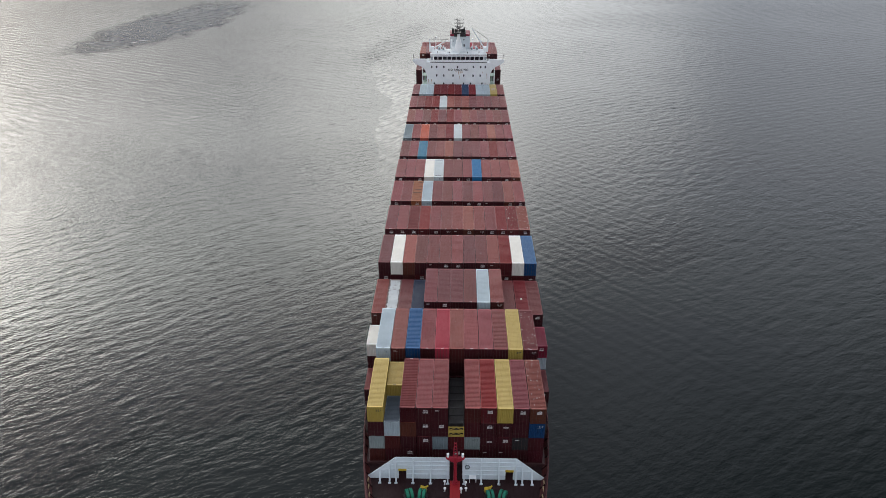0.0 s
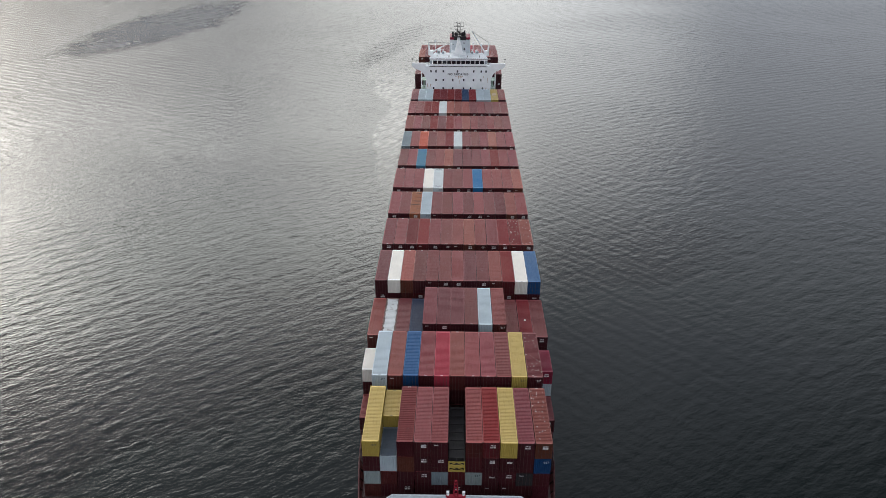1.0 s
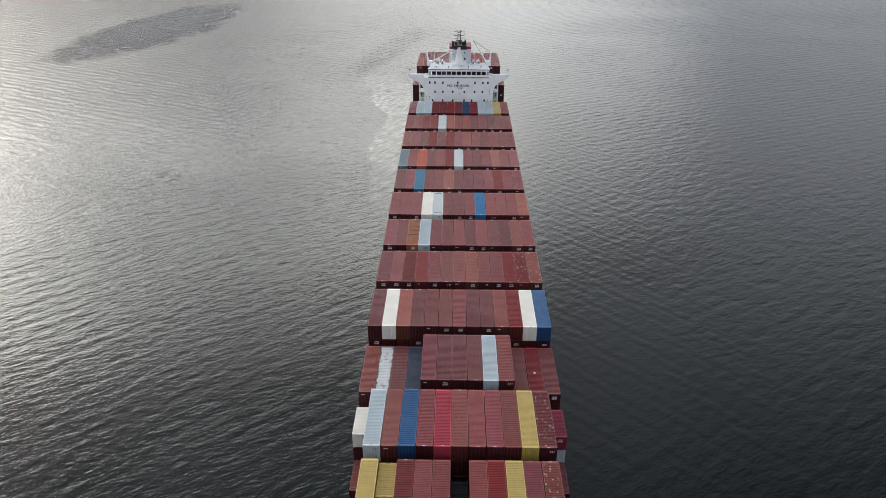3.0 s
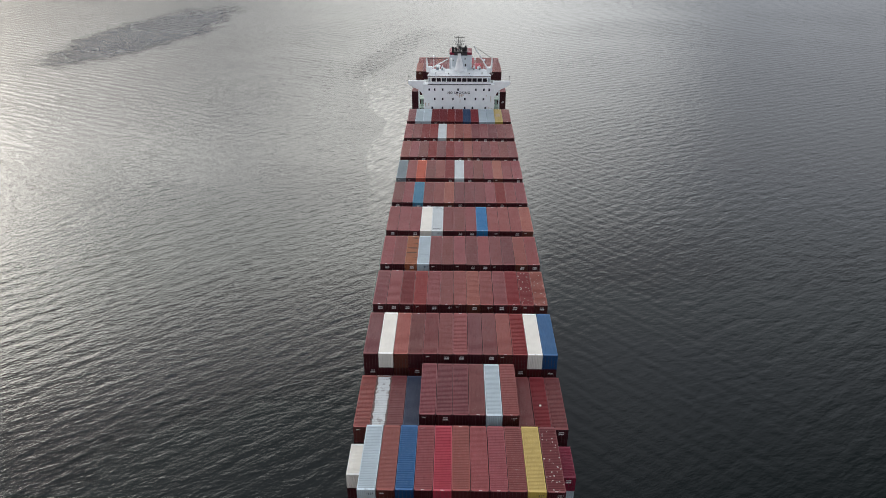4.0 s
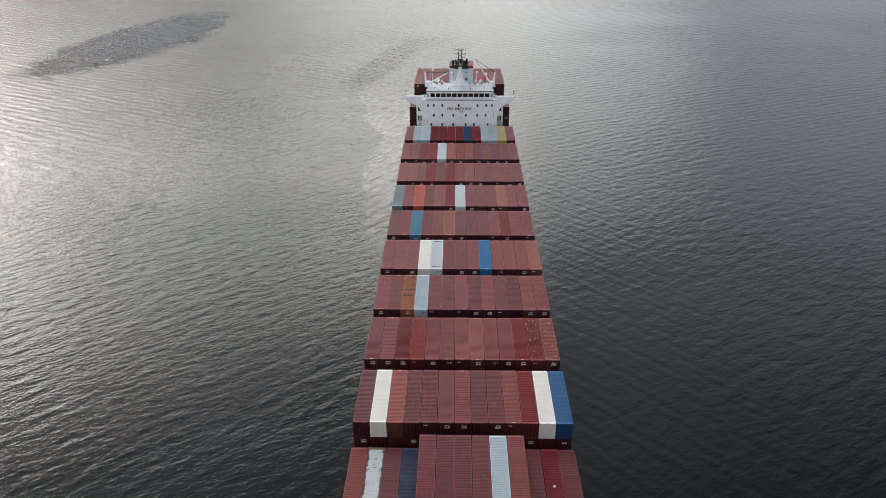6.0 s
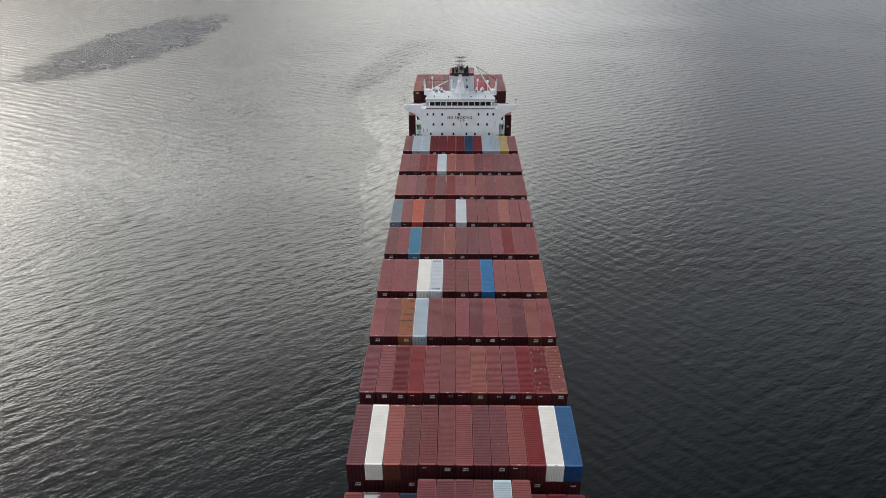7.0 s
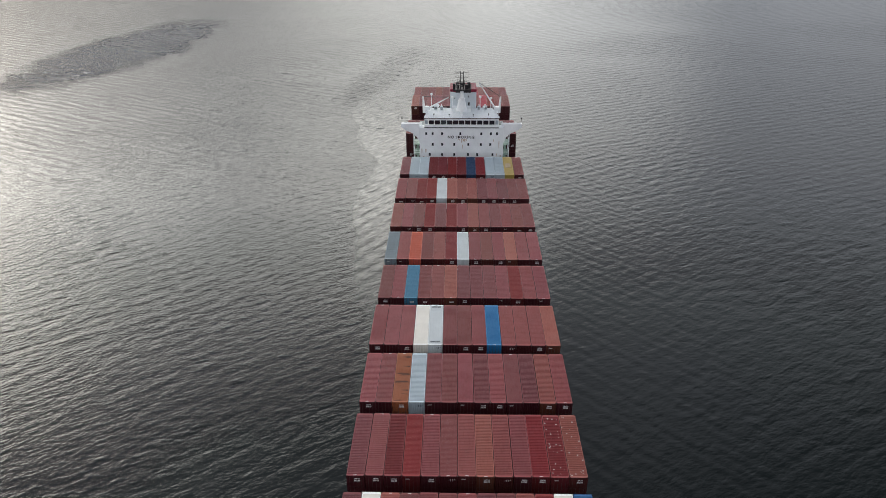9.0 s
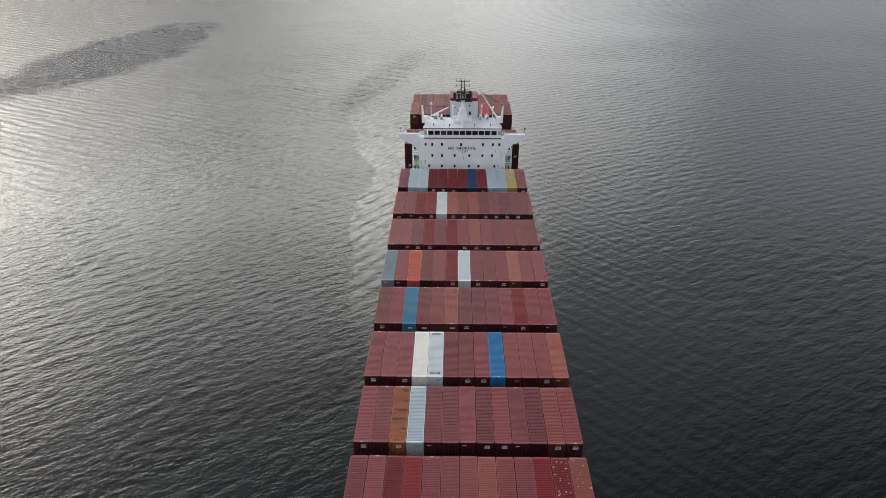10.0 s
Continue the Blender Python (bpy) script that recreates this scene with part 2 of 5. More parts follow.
# sun-bleached, dusty versions for the roofs, their top light also in the colour
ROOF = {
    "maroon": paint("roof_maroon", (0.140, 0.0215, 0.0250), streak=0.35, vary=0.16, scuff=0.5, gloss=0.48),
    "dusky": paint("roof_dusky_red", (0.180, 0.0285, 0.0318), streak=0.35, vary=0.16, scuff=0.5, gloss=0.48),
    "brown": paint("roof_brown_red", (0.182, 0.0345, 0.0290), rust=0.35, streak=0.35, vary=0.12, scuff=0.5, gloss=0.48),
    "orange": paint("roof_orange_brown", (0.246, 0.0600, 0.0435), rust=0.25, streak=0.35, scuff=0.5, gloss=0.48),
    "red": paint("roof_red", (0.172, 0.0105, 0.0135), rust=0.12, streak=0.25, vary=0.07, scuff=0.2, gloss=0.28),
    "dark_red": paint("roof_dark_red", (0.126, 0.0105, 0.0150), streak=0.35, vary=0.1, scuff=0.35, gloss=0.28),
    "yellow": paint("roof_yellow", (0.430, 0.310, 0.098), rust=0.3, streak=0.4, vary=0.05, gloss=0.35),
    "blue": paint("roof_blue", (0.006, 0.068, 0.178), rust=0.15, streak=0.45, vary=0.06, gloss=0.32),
}
COLOUR_WORDS = {
    "maroon": "dark maroon", "dusky": "faded dusky-red", "brown": "brown-red", "orange": "orange-brown", "rusty": "rust-streaked orange",
    "red": "deep red", "dark_red": "dark crimson", "vermilion": "bright vermilion", "pink": "faded pink-red", "white": "off-white",
    "pale_blue": "pale blue-grey", "patchy": "peeling dirty-white", "ice": "icy white", "grey": "blue-grey", "blue": "blue", "bright_blue": "bright blue",
    "teal": "teal blue", "navy": "dark navy", "deep_blue": "deep blue", "yellow": "yellow", "spotted": "pinkish-brown dropping-spotted", "soiled": "soiled grey-green", "crimson": "vivid crimson", "black": "black",
}
SHIP_RED = paint("deck_red_oxide", (0.018, 0.005, 0.006), rust=0.3, rough=0.6)
HULL_RED = paint("hull_dark_red", (0.090, 0.024, 0.026), rust=0.25)
MAST_RED = paint("mast_red", (0.300, 0.020, 0.030), rust=0.1)
SHIP_WHITE = paint("ship_white", (0.860, 0.880, 0.885), rust=0.08, rough=0.4, streak=0.14, vary=0.02)
WALL_WHITE = paint("breakwater_white", (0.640, 0.705, 0.745), rust=0.2, rough=0.45, streak=0.25, vary=0.02)
CASING = paint("casing_grey_white", (0.560, 0.600, 0.630), rust=0.1, rough=0.5, streak=0.35, vary=0.02)
DECK_GREY = paint("roof_deck_pale", (0.660, 0.690, 0.715), rust=0.06, rough=0.6, streak=0.2, vary=0.02)
HATCH = paint("hatch_cover_dark", (0.060, 0.026, 0.026), rust=0.3)
DARK_STEEL = paint("dark_steel", (0.030, 0.028, 0.030), rust=0.3)
GREEN = paint("winch_green", (0.020, 0.190, 0.120), rust=0.1)
BITT_YELLOW = paint("bitt_yellow", (0.520, 0.360, 0.040), rust=0.15)
GALLERY = paint("gallery_pale_green", (0.30, 0.40, 0.33), rust=0.2)
SIDE_DECK = paint("side_deck_grey_green", (0.22, 0.25, 0.24), rust=0.2)
GALV = plain("galvanised_rod", (0.080, 0.045, 0.040), 0.5, 0.3)
MARK_WHITE = plain("marking_white", (0.80, 0.79, 0.78), 0.6)
MARK_DARK = plain("marking_dark", (0.05, 0.06, 0.08), 0.6)
LETTER = plain("lettering_black", (0.03, 0.03, 0.035), 0.5)
RUST_WASH = plain("rust_wash_on_white", (0.66, 0.52, 0.42), 0.6)


def glass():
    m, nt, bsdf, L = nodes_of("window_glass_dark")
    bsdf.inputs["Base Color"].default_value = (0.012, 0.016, 0.022, 1)
    bsdf.inputs["Roughness"].default_value = 0.06
    bsdf.inputs["IOR"].default_value = 1.5
    return m


GLASS = glass()


def stain():
    """A thin orange wash that fades out towards its rim."""
    m, nt, bsdf, L = nodes_of("rust_stain_wash")
    bsdf.inputs["Base Color"].default_value = (0.50, 0.24, 0.11, 1)
    bsdf.inputs["Roughness"].default_value = 0.6
    tc = nt.nodes.new("ShaderNodeTexCoord")
    off = nt.nodes.new("ShaderNodeVectorMath")
    off.operation = "DISTANCE"
    off.inputs[1].default_value = (0.5, 0.5, 0.55)
    L(tc.outputs["Generated"], off.inputs[0])
    n = add(nt, "ShaderNodeTexNoise", Scale=1.6, Detail=6.0, Roughness=0.65)
    L(tc.outputs["Object"], n.inputs["Vector"])
    both = nt.nodes.new("ShaderNodeMath")
    both.operation = "SUBTRACT"
    L(n.outputs["Fac"], both.inputs[0])
    L(off.outputs["Value"], both.inputs[1])
    L(ramped(nt, both.outputs[0], 0.05, 0.5, 0.0, 0.75), bsdf.inputs["Alpha"])
    return m


RUST_STAIN = stain()


def water_material():
    m, nt, bsdf, L = nodes_of("sea_water")
    tc = nt.nodes.new("ShaderNodeTexCoord")
    v = tc.outputs["Object"]

    def math_node(op, a, b):
        n = nt.nodes.new("ShaderNodeMath")
        n.operation = op
        for i, q in enumerate((a, b)):
            if isinstance(q, bpy.types.NodeSocket):
                L(q, n.inputs[i])
            else:
                n.inputs[i].default_value = q
        return n.outputs[0]

    def region(cx, cy, rx, ry, turn, edge, warp):
        """A soft blob on the sea with a ragged rim, 1 inside."""
        q = nt.nodes.new("ShaderNodeMapping")
        q.vector_type = "TEXTURE"
        q.inputs["Location"].default_value = (cx, cy, 0)
        q.inputs["Rotation"].default_value = (0, 0, radians(turn))
        q.inputs["Scale"].default_value = (rx, ry, 1)
        L(v, q.inputs["Vector"])
        d = nt.nodes.new("ShaderNodeVectorMath")
        d.operation = "LENGTH"
        L(q.outputs["Vector"], d.inputs[0])
        n = add(nt, "ShaderNodeTexNoise", Scale=0.05, Detail=6.0, Roughness=0.68)
        L(v, n.inputs["Vector"])
        wob = math_node("MULTIPLY", math_node("SUBTRACT", n.outputs["Fac"], 0.5), warp)
        return ramped(nt, math_node("ADD", d.outputs["Value"], wob), 1.0 - edge, 1.0 + edge, 1.0, 0.0)

    slick = region(-187, 352, 78, 29, 75, 0.36, 1.0)
    stern = region(-36, 305, 10, 54, -14, 0.35, 0.9)
    side = nt.nodes.new("ShaderNodeSeparateXYZ")
    L(v, side.inputs[0])
    # wash along the port side: its ragged outer rim swells away from the hull towards the stern
    rim = math_node("ADD", ramped(nt, side.outputs["Y"], 60.0, 135.0, -19.0, -31.5), ramped(nt, side.outputs["Y"], 185.0, 245.0, 0.0, -15.0))
    bulge = add(nt, "ShaderNodeTexNoise", Scale=0.022, Detail=5.0, Roughness=0.55)
    L(v, bulge.inputs["Vector"])
    rim = math_node("ADD", rim, math_node("MULTIPLY", math_node("SUBTRACT", bulge.outputs["Fac"], 0.5), 22.0))
    churn = ramped(nt, math_node("SUBTRACT", side.outputs["X"], rim), -0.8, 1.6)
    churn = math_node("MULTIPLY", churn, ramped(nt, side.outputs["X"], 0.0, 30.0, 1.0, 0.0))
    churn = math_node("MULTIPLY", churn, ramped(nt, side.outputs["Y"], 80.0, 150.0, 0.0, 1.0))
    churn = math_node("MULTIPLY", churn, ramped(nt, side.outputs["Y"], 190.0, 290.0, 1.0, 0.0))
    # murky green-grey body colour
    n0 = add(nt, "ShaderNodeTexNoise", Scale=0.006, Detail=3.0)
    L(v, n0.inputs["Vector"])
    murk = mixed(nt, (0.0022, 0.0046, 0.0048, 1), (0.0042, 0.0075, 0.0070, 1), n0.outputs["Fac"])
    bsdf.inputs["IOR"].default_value = 1.333
    # wind patches change how strong the ripples are
    patch = add(nt, "ShaderNodeTexNoise", Scale=0.011, Detail=4.0, Distortion=0.4)
    mp = add(nt, "ShaderNodeMapping", Rotation=(0, 0, radians(20)), Scale=(0.6, 1.0, 1.0))
    L(v, mp.inputs["Vector"])
    L(mp.outputs["Vector"], patch.inputs["Vector"])
    wind = ramped(nt, patch.outputs["Fac"], 0.3, 0.7, 0.7, 1.2)
    # bluish sky reflection of the far patch, tinted into its body colour
    murk = mixed(nt, murk, (0.010, 0.018, 0.040, 1), slick)
    grain = nt.nodes.new("ShaderNodeMapping")
    grain.vector_type = "TEXTURE"
    grain.inputs["Rotation"].default_value, grain.inputs["Scale"].default_value = (0, 0, radians(48)), (3.2, 1, 1)
    L(v, grain.inputs["Vector"])
    ripple_glint = add(nt, "ShaderNodeTexNoise", Scale=0.75, Detail=5.0, Roughness=0.6, Distortion=0.4)
    L(grain.outputs["Vector"], ripple_glint.inputs["Vector"])
    # the wash along the hull: its bright ripple reflections put into the colour
    L(mixed(nt, murk, (0.27, 0.263, 0.235, 1), math_node("MULTIPLY", churn, ramped(nt, ripple_glint.outputs["Fac"], 0.38, 0.66, 0.25, 1.0))), bsdf.inputs["Base Color"])
    wind = math_node("MULTIPLY", wind, ramped(nt, side.outputs["X"], -10.0, 20.0, 0.9, 0.42))
    wind = math_node("MULTIPLY", wind, ramped(nt, side.outputs["X"], 25.0, 80.0, 1.0, 1.5))
    wind = math_node("MULTIPLY", wind, ramped(nt, side.outputs["Y"], 110.0, 330.0, 1.0, 1.3))
    wind = math_node("MULTIPLY", wind, ramped(nt, side.outputs["Y"], -10.0, 110.0, 0.62, 0.92))
    wind = math_node("MULTIPLY", wind, ramped(nt, churn, 0.0, 1.0, 1.0, 0.95))
    wind = math_node("ADD", wind, math_node("MULTIPLY", stern, 0.3))
    wind = math_node("MULTIPLY", wind, ramped(nt, slick, 0.0, 1.0, 1.0, 6.5))
    rough = ramped(nt, patch.outputs["Fac"], 0.3, 0.7, 0.09, 0.14)
    L(math_node("MULTIPLY", rough, ramped(nt, slick, 0.0, 1.0, 1.0, 2.6)), bsdf.inputs["Roughness"])
    prev = None
    fine = math_node("MULTIPLY", wind, ramped(nt, side.outputs["Y"], 60.0, 200.0, 1.0, 0.4))
    fine = math_node("MULTIPLY", fine, ramped(nt, side.outputs["X"], -5.0, 40.0, 0.85, 0.5))
    swell = math_node("MULTIPLY", wind, ramped(nt, side.outputs["X"], 25.0, 90.0, 1.0, 2.3))
    for scale, stretch, turn, dist, strength, force in ((0.21, 1.6, 46, 1.1, 0.085, swell), (0.38, 2.4, 30, 0.72, 0.24, swell), (0.76, 2.3, 33, 0.42, 0.40, wind),
                                                        (1.6, 1.8, 26, 0.22, 0.46, wind), (3.2, 1.5, 46, 0.11, 0.48, fine), (6.5, 1.2, 20, 0.055, 0.38, fine)):
        q = nt.nodes.new("ShaderNodeMapping")
        q.vector_type = "TEXTURE"
        q.inputs["Rotation"].default_value = (0, 0, radians(turn))
        q.inputs["Scale"].default_value = (stretch, 1, 1)
        L(v, q.inputs["Vector"])
        w = add(nt, "ShaderNodeTexNoise", Scale=scale, Detail=2.0, Roughness=0.5, Distortion=0.35)
        L(q.outputs["Vector"], w.inputs["Vector"])
        b = add(nt, "ShaderNodeBump", Distance=dist)
        L(math_node("MULTIPLY", force, strength), b.inputs["Strength"])
        L(w.outputs["Fac"], b.inputs["Height"])
        if prev:
            L(prev.outputs["Normal"], b.inputs["Normal"])
        prev = b
    # long wave trains that hold together far out
    far = math_node("MULTIPLY", wind, ramped(nt, side.outputs["Y"], 80.0, 230.0, 0.1, 1.0))
    port = math_node("MULTIPLY", far, ramped(nt, side.outputs["X"], -80.0, 0.0, 1.0, 0.3))
    starboard = math_node("MULTIPLY", far, ramped(nt, side.outputs["X"], -70.0, 10.0, 0.3, 1.0))
    wake = math_node("ADD", math_node("MULTIPLY", stern, 1.3), math_node("MULTIPLY", churn, 0.6))
    # the bow wave runs off to starboard
    bow = math_node("MULTIPLY", ramped(nt, side.outputs["X"], 16.0, 22.0, 0.0, 1.0), ramped(nt, side.outputs["X"], 40.0, 85.0, 1.0, 0.0))
    bow = math_node("MULTIPLY", bow, ramped(nt, side.outputs["Y"], -20.0, 40.0, 0.35, 0.8))
    for length, turn, rise, ragged, force in ((4.0, 66, 0.075, 4.0, port), (5.3, 60, 0.045, 4.0, port), (3.6, 112, 0.085, 4.0, starboard), (4.6, 142, 0.21, 1.6, wake),
                                              (2.7, 44, 0.018, 4.0, bow), (3.9, 52, 0.022, 4.0, bow)):
        q = nt.nodes.new("ShaderNodeMapping")
        q.vector_type = "TEXTURE"
        q.inputs["Rotation"].default_value = (0, 0, radians(turn))
        L(v, q.inputs["Vector"])
        w = nt.nodes.new("ShaderNodeTexWave")
        w.wave_type, w.bands_direction, w.wave_profile = "BANDS", "X", "SIN"
        for key, val in (("Scale", 0.3142 / length), ("Distortion", ragged), ("Detail", 2.5), ("Detail Scale", 0.7), ("Detail Roughness", 0.6)):
            w.inputs[key].default_value = val
        L(q.outputs["Vector"], w.inputs["Vector"])
        b = add(nt, "ShaderNodeBump", Distance=rise)
        L(force, b.inputs["Strength"])
        L(w.outputs["Fac"], b.inputs["Height"])
        L(prev.outputs["Normal"], b.inputs["Normal"])
        prev = b
    L(prev.outputs["Normal"], bsdf.inputs["Normal"])
    return m


WATER = water_material()


# ---- mesh helpers ----
def box(bm, x0, x1, y0, y1, z0, z1):
    vs = [bm.verts.new((x, y, z)) for x in (x0, x1) for y in (y0, y1) for z in (z0, z1)]
    for f in ((0, 1, 3, 2), (4, 6, 7, 5), (0, 4, 5, 1), (2, 3, 7, 6), (0, 2, 6, 4), (1, 5, 7, 3)):
        bm.faces.new([vs[i] for i in f])
    return vs


def rod(bm, a, b, r0, r1=None, seg=8):
    """A closed round bar from a to b."""
    r1 = r0 if r1 is None else r1
    a, b = Vector(a), Vector(b)
    q = (b - a).to_track_quat("Z", "Y").to_matrix()
    rings = []
    for p, r in ((a, r0), (b, r1)):
        rings.append([bm.verts.new(p + q @ Vector((r * math.cos(2 * math.pi * i / seg), r * math.sin(2 * math.pi * i / seg), 0))) for i in range(seg)])
    for i in range(seg):
        j = (i + 1) % seg
        bm.faces.new((rings[0][i], rings[0][j], rings[1][j], rings[1][i]))
    bm.faces.new(rings[0][::-1])
    bm.faces.new(rings[1])


def prism(bm, outline, axis, lo, hi):
    """An outline of (a, b) pairs drawn out along x, y or z."""
    def at(p, d):
        return {"x": (d, p[0], p[1]), "y": (p[0], d, p[1]), "z": (p[0], p[1], d)}[axis]
    lows = [bm.verts.new(at(p, lo)) for p in outline]
    highs = [bm.verts.new(at(p, hi)) for p in outline]
    n = len(outline)
    for i in range(n):
        bm.faces.new((lows[i], lows[(i + 1) % n], highs[(i + 1) % n], highs[i]))
    bm.faces.new(lows[::-1])
    bm.faces.new(highs)


def mesh_of(name, bm, material, bevel=0.0):
    if bevel:
        bmesh.ops.bevel(bm, geom=list(bm.edges), offset=bevel, segments=1, affect="EDGES")
    bmesh.ops.recalc_face_normals(bm, faces=bm.faces)
    me = bpy.data.meshes.new(name)
    bm.to_mesh(me)
    bm.free()
    me.materials.append(material)
    return me


def part(name, bm, material, parent, label="", bevel=0.0):
    ob = new(name, mesh_of(name, bm, material, bevel))
    ob.parent = parent
    if label:
        ob["label"] = label
    return ob


def piece(name, me, parent, at=(0, 0, 0), label=""):
    """A part on shared mesh data."""
    ob = new(name, me)
    ob.parent = parent
    ob.location = at
    if label:
        ob["label"] = label
    return ob


def thing(name, label, category, group="", kind="", at=(0, 0, 0), me=None):
    ob = new(name, me)
    ob.location = at
    return tagged(ob, label, category, group, kind)


# ---- sea ----
def sea():
    def axis(fine, grow):
        pts = list(fine)
        for sgn in (-1, 1):
            p, d = (pts[0] if sgn < 0 else pts[-1]), abs(fine[1] - fine[0]) * grow
            ext = []
            while abs(p) < 4300:
                p += sgn * d
                d *= grow
                ext.append(p)
            pts = ext[::-1] + pts if sgn < 0 else pts + ext
        return np.array(pts)
    xs = axis(np.arange(-110, 80.1, 0.6), 1.03)
    ys = axis(np.arange(-50, 310.1, 0.65), 1.03)
    X, Y = np.meshgrid(xs, ys)
    dx, dy = np.gradient(xs)[None, :], np.gradient(ys)[:, None]
    step = np.maximum(dx, dy)
    rng = np.random.default_rng(4)
    Z = np.zeros_like(X)
    for _ in range(34):
        lam = rng.uniform(2.0, 4.6)
        ang = radians(127 + rng.normal(0, 15))
        kx, ky = math.cos(ang) * 2 * math.pi / lam, math.sin(ang) * 2 * math.pi / lam
        amp = 0.0011 * lam * rng.uniform(0.5, 1.2)
        fade = np.clip((lam / step - 2.6) / 1.2, 0, 1)
        wob = 0.9 * np.sin(X * rng.uniform(0.01, 0.03) + Y * rng.uniform(-0.03, 0.03) + rng.uniform(0, 6))
        Z += amp * fade * np.sin(kx * X + ky * Y + wob + rng.uniform(0, 6.28))
    Z *= 0.4 + 0.6 / (1 + np.exp((X - 6) / 9)) + 0.35 * np.clip((X - 30) / 40, 0, 1)      # calmer in the lee of the ship
    Z *= 0.68 + 0.32 * np.clip((Y - 20) / 70, 0, 1) + 0.4 * np.clip((Y - 90) / 130, 0, 1)
    nx, ny = len(xs), len(ys)
    verts = np.stack([X, Y, Z], -1).reshape(-1, 3)
    i = np.arange(nx * ny).reshape(ny, nx)
    quads = np.stack([i[:-1, :-1], i[:-1, 1:], i[1:, 1:], i[1:, :-1]], -1).reshape(-1, 4)
    me = bpy.data.meshes.new("water")
    me.vertices.add(len(verts))
    me.vertices.foreach_set("co", verts.ravel())
    me.loops.add(quads.size)
    me.loops.foreach_set("vertex_index", quads.ravel())
    me.polygons.add(len(quads))
    me.polygons.foreach_set("loop_start", np.arange(0, quads.size, 4))
    me.polygons.foreach_set("use_smooth", np.ones(len(quads), dtype=bool))
    me.update()
    me.validate()
    me.materials.append(WATER)
    thing("water", "grey-green rippled sea under an overcast sky", "water", kind="structure", me=me)


sea()

# ---- ship's main numbers ----
PITCH = 2.48                    # column to column
LONG, WIDE = 12.19, 2.41
FORE_DECK, MAIN_DECK = 11.9, 10.0
BAY_Y = [-43.09, -29.11, -14.75, 0.0, 15.01, 29.66, 43.8, 58.74, 73.34, 87.88, 102.78, 118.48]
BAY_TOP = [23.4, 24.05, 24.1, 24.0, 23.95, 24.0, 24.25, 24.0, 24.0, 24.05, 24.05, 23.65]


def col_x(c):
    return (c - 6) * PITCH


# ---- hull ----
def half_deck(y):
    pts = [(-79, 0.3), (-77, 2.6), (-74, 4.6), (-70, 6.7), (-66, 8.5), (-62, 10.0), (-56, 12.3), (-50, 13.5), (-44, 14.55), (-31, 16.05), (-22, 16.3), (190, 16.3), (207, 14.5)]
    return float(np.interp(y, [p[0] for p in pts], [p[1] for p in pts]))


def half_water(y):
    pts = [(-79, 0.02), (-72, 0.2), (-60, 3.2), (-45, 7.5), (-25, 12.5), (0, 16.0), (150, 16.1), (185, 12.0), (207, 6.0)]
    return float(np.interp(y, [p[0] for p in pts], [p[1] for p in pts]))


def rail_z(y):
    return float(np.interp(y, [-79, -50, -36, -33], [14.2, 13.2, 13.0, MAIN_DECK + 0.25]))


